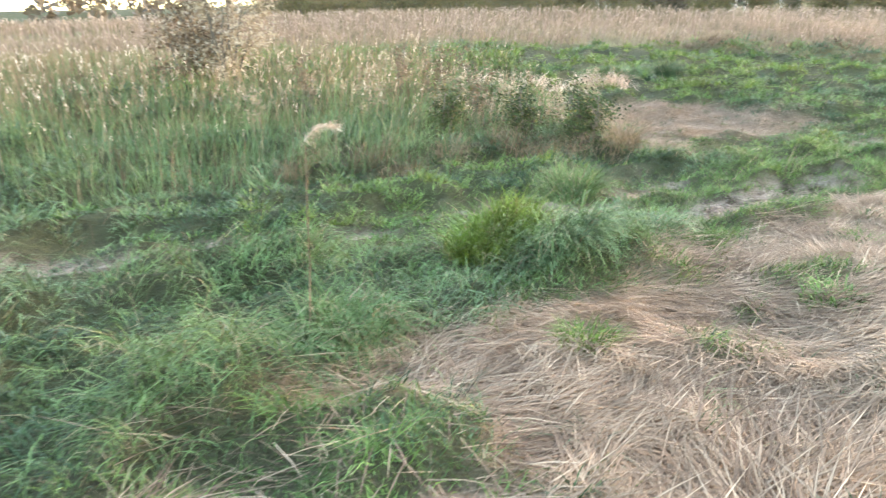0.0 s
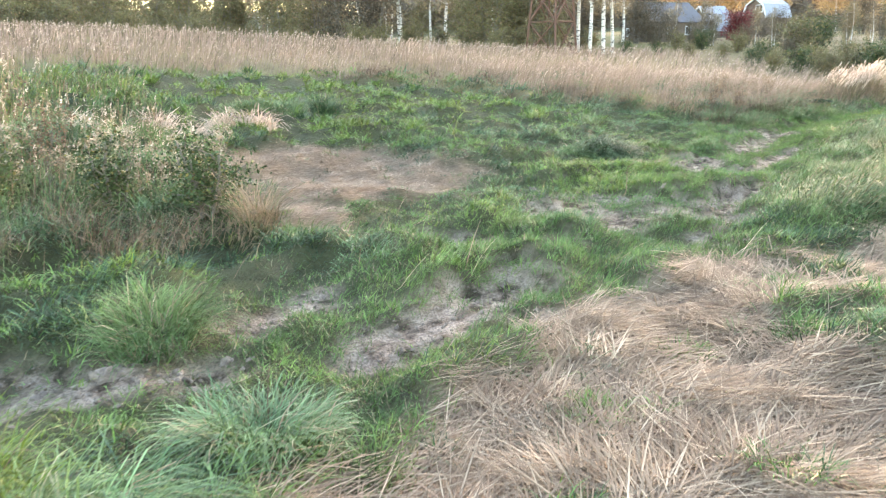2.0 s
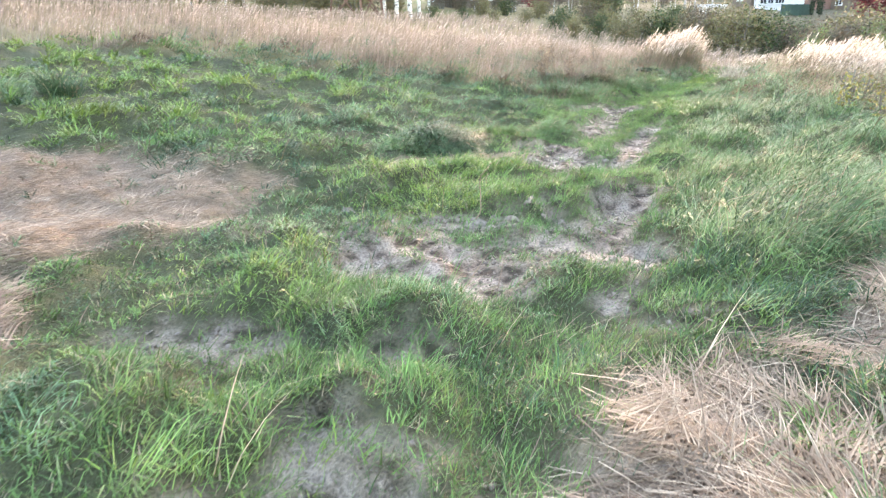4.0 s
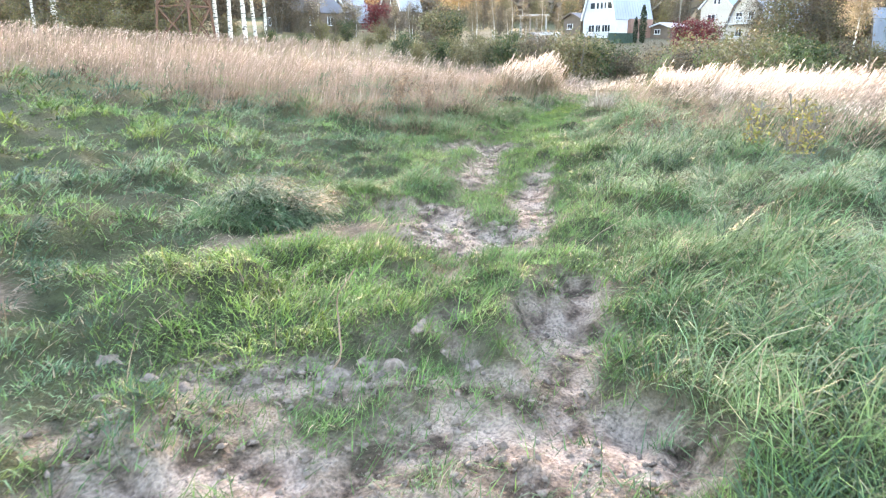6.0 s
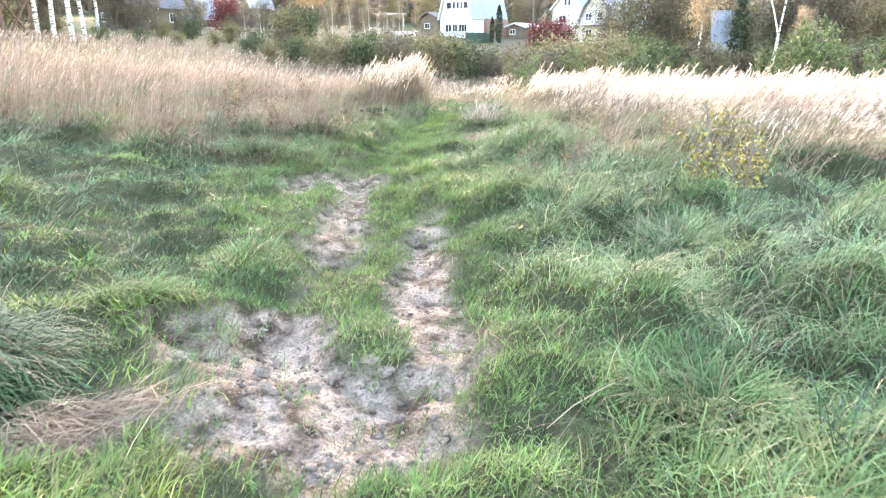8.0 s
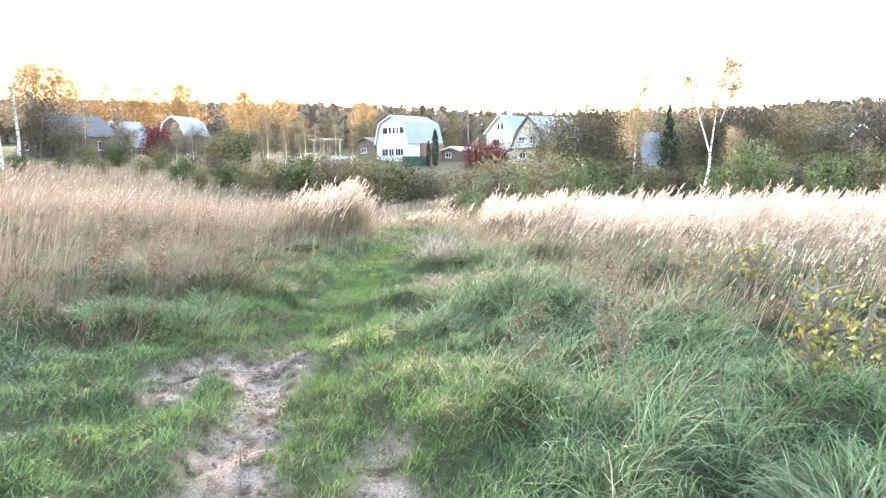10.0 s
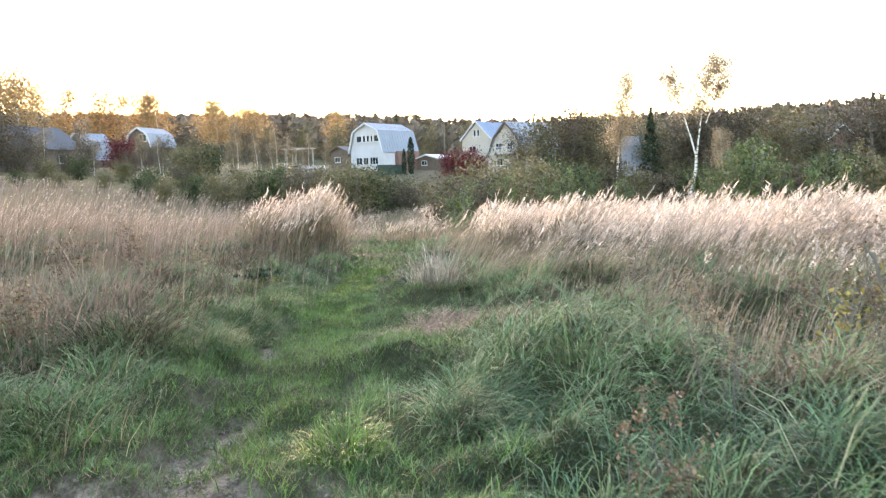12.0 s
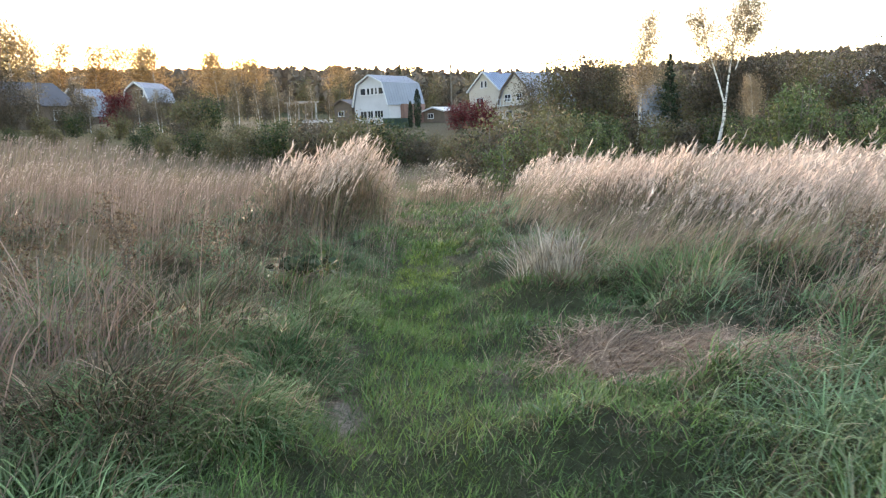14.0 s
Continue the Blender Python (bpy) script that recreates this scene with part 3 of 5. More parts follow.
def lay_straw():
    x, y = scatter(-3, 10, 0.3, 14, 2300)
    x2, y2 = scatter(16.3, 18.6, 11.8, 14, 700)
    x, y = np.concatenate((x, x2)), np.concatenate((y, y2))
    st = straw_at(x, y) * np.where(y > 9, 0.7, 1.0)
    st = st * smooth(0, 0.6, 0.9 * y + 0.2 * x - 1.0) * np.where((x > 6.5) & (y < 4.5), 0.1, 1)
    ok = rng.random(len(x)) < st
    x, y = x[ok], y[ok]
    n = len(x)
    root = rooted(x, y, -0.004)
    root[:, 2] += rng.uniform(0, 0.05, n) * vn(x, y, 2.5, 70)
    ang = (vn(x, y, 0.9, 71) * 4.5 - 2.6) + (vn(x, y, 2.2, 72) - 0.5) * 3.2 + rng.normal(0, 0.62, n)
    L = rng.uniform(0.12, 0.42, n) * np.where(y > 9, 0.6, 1)
    stuff("straw_litter", [blade_arrays(root, L, rng.uniform(0.0034, 0.0085, n), ang, rng.normal(1.42, 0.12, n), rng.uniform(0.05, 0.4, n), 2)[:2]], M_STRAW, "flattened dry straw-coloured grass lying in swirls", "straw")
    # single dry stalks mixed into the green
    x, y = scatter(-3, 20, 2, 16, 9)
    ok = (straw_at(x, y) < 0.4) & (line_dist(x, y, PATH) > 0.6) & (bare_at(x, y) < 0.4) & (line_dist(x, y, WALK) < 6)
    x, y = x[ok], y[ok]
    n = len(x)
    stuff("dry_stalks", [blade_arrays(rooted(x, y), rng.uniform(0.18, 0.5, n), rng.uniform(0.003, 0.006, n), wind_ang(n, 0.8), rng.uniform(0.3, 1.1, n), rng.uniform(0.2, 0.8, n), 3)[:2]], M_STRAW, "scattered pale dry grass stalks among the green", "grass")


lay_straw()


def plume_chunks(tip, ang, size, count, w):
    """Feathery heads: many short slips round the top of each stalk, blown one way."""
    out = []
    for k in range(count):
        f = k / max(count - 1, 1)
        n = len(tip)
        r = tip.copy()
        back = (f * size)[:, None]
        d = np.stack((np.cos(ang) * 0.55, np.sin(ang) * 0.55, np.full(n, 0.83)), 1)
        r = r - d * back
        out.append(blade_arrays(r, size * rng.uniform(0.3, 0.55, n), w * rng.uniform(0.7, 1.3, n), ang + rng.normal(0, 0.8, n), rng.uniform(0.2, 0.9, n), rng.uniform(0.2, 0.9, n), 1)[:2])
    return out


def reeds(name, x, y, H, seed_w, lab, plumes, heads=6, wide=1.0, lean=0.18, fat=2.0, stalk=M_REED, plume_len=0.17):
    n = len(x)
    dist = line_dist(x, y, WALK)
    W = (0.004 + 0.0008 * np.minimum(dist, 40)) * wide
    ang = wind_ang(n, 0.35)
    root = rooted(x, y, 0.02)
    V, P, pts = blade_arrays(root, H, W, ang, np.abs(rng.normal(lean * 0.4, 0.1, n)), rng.uniform(lean, lean * 2.8, n), 3)
    stuff(name, [(V, P)], stalk, lab, "tall grass")
    j = rng.random(n) < plumes * smooth(2.5, 5.0, np.abs(along(x, y)[1]) + 0.4 * np.maximum(x - 18.5, 0))
    if j.any():
        stuff(name + "_heads", plume_chunks(pts[-1][j], ang[j], H[j] * plume_len * rng.uniform(0.75, 1.3, j.sum()), heads, W[j] * fat), M_DULLHEAD if stalk is M_PINK else M_PLUME, "pale peach feathery seed heads of tall grass", "seed heads")


def grow_reeds():
    # left field, near stretch
    x, y = scatter(12.5, 34, 13, 36, 250)
    u = along(x, y)[1]
    k = reed_left(x, y) * (0.05 + 0.95 * smooth(3.0, 7, u + 0.35 * np.maximum(x - 18, 0))) * (0.45 + 0.55 * smooth(0.35, 0.6, fbm(x, y, 0.8, 83))) / (1 + (np.maximum(line_dist(x, y, WALK) - 4, 0) / 5) ** 1.4)
    ok = rng.random(len(x)) < k
    x, y = x[ok], y[ok]
    H = (0.34 + 0.38 * smooth(1.5, 6.5, along(x, y)[1] + 0.85 * np.maximum(x - 18, 0)) + 0.3 * (fbm(x, y, 0.7, 81) - 0.5)) * rng.uniform(0.5, 1.1, len(x))
    reeds("reed_grass_field", x, y, H, 1, "tall tan reed grass field beside the track", 0.2, 5, 0.7, 0.16, 1.7, M_PINK)
    # right field
    x, y = scatter(18.5, 42, -6, 22, 150)
    k = reed_right(x, y) / (1 + (np.maximum(line_dist(x, y, WALK) - 5, 0) / 5) ** 1.4)
    ok = rng.random(len(x)) < k
    x, y = x[ok], y[ok]
    H = (1.0 + 0.5 * (fbm(x, y, 0.7, 82) - 0.5)) * (1.12 - 0.68 * rng.random(len(x)))
    reeds("plumed_grass_field", x, y, H, 2, "tall pale plumed grass leaning in the wind", 0.95, 8, 0.7, 0.62, 4.6, M_REED, 0.24)
    # slope behind the straw patch and the far meadow
    x, y = scatter(-16, 16, 19, 44, 55)
    ok = rng.random(len(x)) < reed_left(x, y) * (1 - 0.6 * smooth(26, 40, y)) * (0.2 + 0.8 * smooth(0.4, 0.62, fbm(x, y, 0.6, 84)))
    x, y = x[ok], y[ok]
    reeds("slope_grass", x, y, rng.uniform(0.3, 0.72, len(x)), 3, "pale tan tall grass on the rising slope", 0.22, 4, 0.75, 0.4, 2.4, M_PINK)
    x, y = scatter(-45, 75, 20, 78, 2.6)
    s, u = along(x, y)
    ok = ((y > 36) | (x > 30)) & (u > 1.4) & (np.hypot(x, y) < 85)
    x, y = x[ok], y[ok]
    reeds("far_meadow_grass", x, y, rng.uniform(0.6, 1.1, len(x)), 4, "far tan meadow of tall dry grass", 0.5, 4, 1.5, 0.25, 2.0, M_PINK)
    x, y = scatter(26, 60, -25, 34, 4)
    s, u = along(x, y)
    ok = ((x > 38) | (y < -3)) & (u < -1.2)
    x, y = x[ok], y[ok]
    reeds("far_plumed_grass", x, y, rng.uniform(0.7, 1.15, len(x)), 4, "far pale plumed grass", 0.8, 4, 1.5, 0.3)
    # the track's far end, between the fields
    x, y = scatter(21, 70, 13.5, 40, 26)
    d = line_dist(x, y, PATH)
    ok = (d < np.where(x < 27, 1.1, 2.6)) & (rng.random(len(x)) < smooth(0.35, 1.0, d) + 0.25 * smooth(30, 36, x))
    x, y = x[ok], y[ok]
    reeds("track_end_grass", x, y, rng.uniform(0.14, 0.3, len(x)) + 0.12 * smooth(26, 34, x), 5, "half-dry brown grass over the far track", 0.4, 3, 1.3, 0.25)
    # mixed weeds beside the start
    x, y = scatter(-13, 2.6, 6.4, 22, 240)
    k = weeds_left(x, y) * (0.5 + 0.5 * smooth(9.8, 12.8, y + 0.3 * np.abs(x - 1))) / (1 + (np.maximum(line_dist(x, y, WALK) - 6, 0) / 5) ** 1.3)
    ok = rng.random(len(x)) < k
    x, y = x[ok], y[ok]
    green = rng.random(len(x)) < 0.85 - 0.35 * smooth(9.5, 13.5, y)
    a, b = x[green], y[green]
    n = len(a)
    stuff("weedy_green_grass", [blade_arrays(rooted(a, b), rng.uniform(0.3, 0.75, n) * (1 - 0.4 * smooth(-0.5, 1.0, a)), rng.uniform(0.005, 0.011, n), wind_ang(n, 0.7), np.abs(rng.normal(0.1, 0.15, n)), rng.uniform(0.3, 1.1, n), 3)[:2]], M_COOL, "tall green weedy grass on the bank", "grass")
    a, b = x[~green], y[~green]
    reeds("weedy_dry_grass", a, b, rng.uniform(0.35, 0.85, len(a)) * (1 - 0.45 * smooth(-0.5, 1.0, a)), 6, "tall dry tan grass mixed with weeds", 0.2, 5, 0.9, 0.25, 1.8, M_WEEDTAN)
    # weedy edge left of the track and the transition on its right
    x, y = scatter(13.0, 24, 4.5, 18.5, 170)
    s, u = along(x, y)
    k = np.maximum(smooth(1.0, 1.5, u) * (1 - smooth(3.5, 5, u)) * smooth(12.6, 13.6, x), smooth(1.3, 2.8, -u) * smooth(14.2, 17.2, x + (fbm(x, y, 0.8, 88) - 0.5) * 4) + 0.6 * smooth(0.7, 1.2, -u) * (1 - smooth(1.5, 2.5, -u)) * smooth(17, 19, x))
    ok = rng.random(len(x)) < 0.7 * k * (1 - straw_at(x, y)) * smooth(0.75, 1.1, np.abs(u) + 0.3)
    x, y = x[ok], y[ok]
    left = along(x, y)[1] > 0
    reeds("edge_dry_grass", x[~left], y[~left], rng.uniform(0.22, 0.55, (~left).sum()), 7, "thin dry brown grass along the track's edge", 0.35, 4, 0.9, 0.3)
    thin = left & (rng.random(len(x)) < 0.5)
    reeds("weedy_edge_grass", x[thin], y[thin], rng.uniform(0.15, 0.48, thin.sum()), 7, "dull brown dead grass along the weedy edge", 0.12, 4, 0.9, 0.35, 1.4, M_WEED)
    x, y = scatter(14.0, 24, 13.5, 21, 60)
    s, u = along(x, y)
    ok = rng.random(len(x)) < reed_left(x, y) * smooth(0.42, 0.6, fbm(x, y, 0.9, 87)) * (1 - smooth(5, 7, u))
    x, y = x[ok], y[ok]
    reeds("tall_dead_stalks", x, y, rng.uniform(0.45, 0.95, len(x)), 9, "tall thin dead stalks standing over the weedy edge", 0.25, 5, 0.7, 0.1, 1.6, M_PINK)
    # lodged dry grass at the foot of the plumed field
    x, y = scatter(17.6, 26, 7, 16.0, 190)
    s, u = along(x, y)
    k = smooth(0.7, 1.2, -u) * (1 - 0.5 * smooth(2.2, 3.4, -u)) * (1 - smooth(22.5, 24, x - 0.5 * (y - 12))) * smooth(18.2, 19.8, x + (fbm(x, y, 0.9, 85) - 0.5) * 2) * smooth(0.35, 0.55, fbm(x, y, 1.3, 86))
    ok = rng.random(len(x)) < k
    x, y = x[ok], y[ok]
    reeds("lodged_dry_grass", x, y, rng.uniform(0.35, 0.75, len(x)), 8, "lodged tan and brown grass below the plumes", 0.5, 5, 1.2, 0.75, 3.0)


grow_reeds()


def thing(name, label, category, x, y, z=None, turn=0, group=""):
    ob = new(name)
    ob.empty_display_size = 0.3
    ob.matrix_basis = pose(x, y, float(height(x, y)) if z is None else z, 0, 0, turn)
    return tagged(ob, label, category, group)


def child(name, me, parent, label=""):
    ob = new(name, me)
    ob.parent = parent
    return tagged(ob, label) if label else ob


# ---- tussocks and weeds that stand out ----
def tussock(name, x, y, radius, h, count, mat, label, category="tussock", lean=0.5, width=0.0062, dirn=None, flat=0.0, mound=0.15):
    count, h, radius = int(count * 1.0), h * 0.85, radius * 1.3
    a, r = rng.uniform(0, 2 * np.pi, count), radius * 0.55 * np.sqrt(rng.random(count))
    px, py = np.cos(a) * r, np.sin(a) * r
    gz = height(x + px, y + py) - float(height(x, y))
    ang = a + rng.normal(0, 0.9, count)
    if dirn is not None:
        ang = np.where(rng.random(count) < 0.7, radians(dirn) + rng.normal(0, 0.5, count), ang)
    base, L = np.stack((px, py, gz - 0.01 + mound * h * (1 - (r / (radius * 0.55)) ** 2)), 1), h * rng.uniform(0.7, 1.35, count)
    lean0, bend = np.abs(rng.normal(lean * 0.5, 0.2, count)) + flat, rng.uniform(0.6, 1.7, count) + lean * 0.6
    W = width * rng.uniform(0.7, 1.3, count)
    old = rng.random(count) < 0.04
    ob = thing(name, label, category, x, y)
    for nm, j, m in (("leaf_tuft", ~old, mat), ("dry_leaf_tuft", old, M_STRAW)):
        V, P, _ = blade_arrays(base[j], L[j], W[j], ang[j], lean0[j], bend[j], 3)
        me = mesh_np(nm, V, P)
        me.materials.append(m)
        tagged(child(nm, me, ob), kind="stuff")
    return ob


W_DEG = math.degrees(math.atan2(WIND[1], WIND[0]))
tussock("grass_tussock", 8.25, 11.7, 0.56, 0.48, 1600, M_DARK, "dark green drooping grass tussock", lean=1.3, width=0.008, dirn=W_DEG, mound=0.3)
tussock("grass_tussock", 7.75, 11.85, 0.4, 0.3, 700, M_COOL, "low green tussock beside the dark one", lean=0.9, dirn=W_DEG)
tussock("grass_tussock", 9.3, 11.75, 0.3, 0.26, 500, M_LUSH, "small green tussock near the mud", lean=0.8, dirn=W_DEG)
tussock("grass_tussock", 10.2, 11.75, 0.3, 0.22, 420, M_LUSH, "small green tussock near the rut", lean=0.8)
tussock("grass_tussock", 5.5, 17.6, 0.4, 0.6, 700, M_DARK, "dark brown-green upright tussock on the slope", lean=0.3)
tussock("grass_tussock", 4.6, 17.3, 0.6, 0.42, 900, M_COOL, "wide bluish green tussock on the slope", lean=0.7)
tussock("grass_tussock", 3.8, 17.6, 0.55, 0.38, 700, M_COOL, "bluish green tussock on the slope", lean=0.7)
tussock("grass_tussock", 1.25, 6.75, 0.36, 0.4, 900, M_LUSH, "fresh green round grass tussock", lean=0.7)
tussock("grass_tussock", 0.35, 5.0, 0.5, 0.42, 1800, M_BRIGHT, "tall bright green grass tussock", lean=0.5, dirn=W_DEG)
tussock("grass_tussock", 0.75, 4.6, 0.45, 0.4, 1500, M_COOL, "bluish green tussock blown flat", lean=0.9, dirn=W_DEG)
tussock("grass_tussock", 1.55, 5.35, 0.4, 0.34, 900, M_COOL, "spreading bluish green tussock", lean=0.9)
tussock("grass_tussock", 0.7, 3.35, 0.22, 0.16, 260, M_BRIGHT, "small bright green tuft in the straw", lean=0.6)
tussock("grass_tussock", -0.6, 3.6, 0.5, 0.36, 1300, M_LUSH, "long green tussock blown over", lean=0.9, dirn=W_DEG)
tussock("grass_tussock", 6.75, 9.95, 0.85, 0.15, 1100, M_BRIGHT, "wide yellow-green tuft beside the mud clods", lean=0.8, width=0.006)
tussock("grass_tussock", 7.3, 10.6, 0.9, 0.16, 1100, M_BRIGHT, "wide yellow-green tuft in the clearing", lean=0.8, width=0.006)
tussock("grass_tussock", 15.2, 12.2, 0.42, 0.42, 1200, M_COOL, "silvery blue-green grass tussock beside the track", lean=0.8, dirn=W_DEG - 20)
tussock("grass_tussock", 14.5, 12.7, 0.3, 0.18, 420, M_BRIGHT, "yellowish tuft between the ruts", lean=0.6)
tussock("grass_tussock", 15.75, 14.6, 0.42, 0.3, 1100, M_LUSH, "green arching tussock at the track's edge", lean=0.9)
tussock("grass_tussock", 16.65, 14.95, 0.5, 0.3, 1200, M_LUSH, "soft green tussock at the track's edge", lean=0.8)
tussock("grass_tussock", 17.05, 15.95, 0.5, 0.62, 700, M_HOLLOW, "dark brown collapsed tussock with a hollow", lean=0.6)
tussock("grass_tussock", 12.3, 9.2, 0.45, 0.36, 1100, M_COOL, "tall bluish green tussock in the meadow", lean=0.7)
tussock("grass_tussock", 10.9, 9.0, 0.45, 0.32, 1000, M_LUSH, "tall green tussock in the meadow", lean=0.7)
tussock("grass_tussock", 9.6, 8.6, 0.45, 0.3, 900, M_LUSH, "long green tussock in the meadow", lean=0.8)
tussock("grass_tussock", 18.9, 12.9, 0.5, 0.4, 800, M_LUSH, "fresh green tussock behind flattened straw", lean=0.7)
for tx, ty, th, tm, tl in ((14.3, 14.4, 0.26, M_LUSH, "green tuft at the weedy edge"), (14.9, 14.7, 0.3, M_COOL, "bluish green tuft at the weedy edge"), (15.3, 15.6, 0.4, M_LUSH, "tall green tuft among dry weeds"), (17.2, 15.7, 0.34, M_COOL, "bluish tuft beside the hollow"),
                          (17.8, 15.5, 0.26, M_LUSH, "low green tuft at the track"), (19.6, 16.2, 0.3, M_LUSH, "green tuft before the reed clump"), (16.0, 16.4, 0.45, M_COOL, "tall bluish tuft among dry weeds"), (14.2, 15.2, 0.4, M_COOL, "tall green tuft among brown weeds"),
                          (17.6, 15.25, 0.22, M_LUSH, "low round green tuft at the track"), (16.5, 16.0, 0.36, M_LUSH, "green arching tuft among dead stalks"), (17.4, 16.3, 0.36, M_LUSH, "green arching tuft among dead stalks"), (18.6, 16.5, 0.32, M_COOL, "bluish green tuft among dead stalks")):
    tussock("grass_tussock", tx, ty, 0.5, th, 760, tm, tl, lean=0.9)
tussock("dry_bunch_grass", 19.0, 13.9, 0.38, 0.6, 380, M_SILVER, "pale silvery dry bunch grass beside the track", "dry grass", lean=0.35, width=0.006, dirn=W_DEG + 90)
tussock("dry_bunch_grass", 17.5, 13.2, 0.7, 0.4, 900, M_STRAW, "collapsed straw-coloured bunch grass", "dry grass", lean=1.0, width=0.006, dirn=W_DEG, flat=0.3)
tussock("dry_bunch_grass", 17.2, 12.55, 0.65, 0.36, 800, M_STRAW, "flattened straw-coloured bunch grass", "dry grass", lean=1.0, width=0.006, dirn=W_DEG, flat=0.4)
tussock("dry_bunch_grass", 8.2, 11.15, 0.3, 0.34, 300, M_STRAW, "fan of dry straw at the tussock's foot", "dry grass", lean=1.0, width=0.005, dirn=W_DEG, flat=0.7)
for tx, ty in ((15.8, 15.65), (15.5, 15.95), (16.15, 16.0), (15.2, 15.6)):
    tussock("dry_bunch_grass", tx, ty, 0.5, 0.75, 120, M_PINK, "upright pinkish brown dry bunch grass", "dry grass", lean=0.1, width=0.006)
tussock("grass_tussock", 15.45, 15.0, 0.45, 0.42, 900, M_HOLLOW, "olive brown tussock at the foot of dry stalks", lean=0.7)
tussock("grass_tussock", 15.5, 14.85, 0.45, 0.34, 600, M_LUSH, "green tussock at the foot of dry stalks", lean=0.8)
tussock("dry_bunch_grass", 2.35, 9.2, 0.26, 0.62, 300, M_WEEDTAN, "yellowed grass hanging at the bush's side", "dry grass", lean=0.5)
for tx, ty, th in ((1.55, 9.05, 0.5), (0.85, 9.25, 0.6), (2.2, 9.05, 0.42), (0.15, 8.8, 0.5), (-0.8, 8.5, 0.6), (-1.6, 8.2, 0.55), (1.2, 8.75, 0.4), (-0.4, 7.9, 0.4)):
    tussock("dry_bunch_grass", tx, ty, 0.42, th, 240, M_WEEDTAN, "tan grass hanging over the bank's foot", "dry grass", lean=0.7, width=0.006, dirn=W_DEG)
for k, (dx, dy) in enumerate(((3.0, 5.0), (3.9, 5.4), (4.6, 5.2), (2.2, 3.9), (5.3, 5.9), (3.3, 4.2))):
    tussock("green_tuft", dx, dy, 0.22, 0.13, 220, M_SHORT, "small green tuft growing through flattened straw", "tuft", lean=0.7)


def reed_clump(x, y, radius, h, count, label):
    """A dense stand: stalks, and their plumed heads as a part."""
    root = thing("reed_clump", label, "reeds", x, y)
    a, r = rng.uniform(0, 2 * np.pi, count), radius * np.sqrt(rng.random(count))
    px, py = np.cos(a) * r, np.sin(a) * r
    base = np.stack((px, py, height(x + px, y + py) - float(height(x, y)) - 0.02), 1)
    ang = wind_ang(count, 0.5)
    H = h * rng.uniform(0.7, 1.12, count) * (1 - 0.25 * r / radius)
    V, P, pts = blade_arrays(base, H, np.full(count, 0.012), ang, np.abs(rng.normal(0.05, 0.08, count)), rng.uniform(0.15, 0.5, count), 3)
    me = mesh_np("stalk_stand", V, P)
    me.materials.append(M_REED)
    child("stalk_stand", me, root)
    k = count * 2
    a, r = rng.uniform(0, 2 * np.pi, k), radius * (0.35 + 0.75 * np.sqrt(rng.random(k)))
    low = np.stack((np.cos(a) * r, np.sin(a) * r, height(x + np.cos(a) * r, y + np.sin(a) * r) - float(height(x, y)) + h * rng.uniform(-0.02, 0.4, k)), 1)
    V, P, _ = blade_arrays(low, h * rng.uniform(0.2, 0.45, k), rng.uniform(0.008, 0.016, k), a + rng.normal(0, 0.9, k), rng.uniform(0.1, 0.7, k), rng.uniform(0.8, 2.4, k), 3)
    me = mesh_np("withered_leaves", V, P)
    me.materials.append(M_WEEDTAN)
    tagged(child("withered_leaves", me, root, "withered drooping brown leaves"), kind="stuff")
    top = rng.random(count) < 0.6
    V, P = join_arrays(plume_chunks(pts[-1][top], ang[top], H[top] * 0.22, 10, np.full(top.sum(), 0.02)))
    me = mesh_np("plume_mass", V, P)
    me.materials.append(M_PLUME)
    child("plume_mass", me, root, "pale peach feathery plumes")


reed_clump(22.9, 17.75, 0.55, 1.3, 420, "tall reed clump with plumes at the track's bend")
reed_clump(22.0, 17.9, 0.6, 1.1, 280, "reed clump with plumes beside the track")
reed_clump(30.0, 18.6, 1.1, 0.75, 260, "pale reed clump where the track dips")
reed_clump(23.6, 13.7, 0.8, 1.0, 420, "plumed reed clump on the track's other side")


# ---- stems and leafy plants ----
def tube(path, radii, sides=6):
    """Rings along a path of points."""
    path = np.asarray(path, float)
    n = len(path)
    t = np.gradient(path, axis=0)
    t /= np.linalg.norm(t, axis=1)[:, None] + 1e-9
    up = np.where(np.abs(t[:, 2:3]) > 0.9, np.array([[1.0, 0, 0]]), np.array([[0, 0, 1.0]]))
    a = np.cross(t, up)
    a /= np.linalg.norm(a, axis=1)[:, None]
    b = np.cross(t, a)
    th = np.linspace(0, 2 * np.pi, sides, endpoint=False)
    V = path[:, None] + (a[:, None] * np.cos(th)[None, :, None] + b[:, None] * np.sin(th)[None, :, None]) * np.asarray(radii)[:, None, None]
    i = np.arange(n - 1)[:, None] * sides
    k = np.arange(sides)[None]
    k2 = (k + 1) % sides
    Q = np.stack((i + k, i + k2, i + sides + k2, i + sides + k), -1).reshape(-1, 4)
    return V.reshape(-1, 3), [Q]


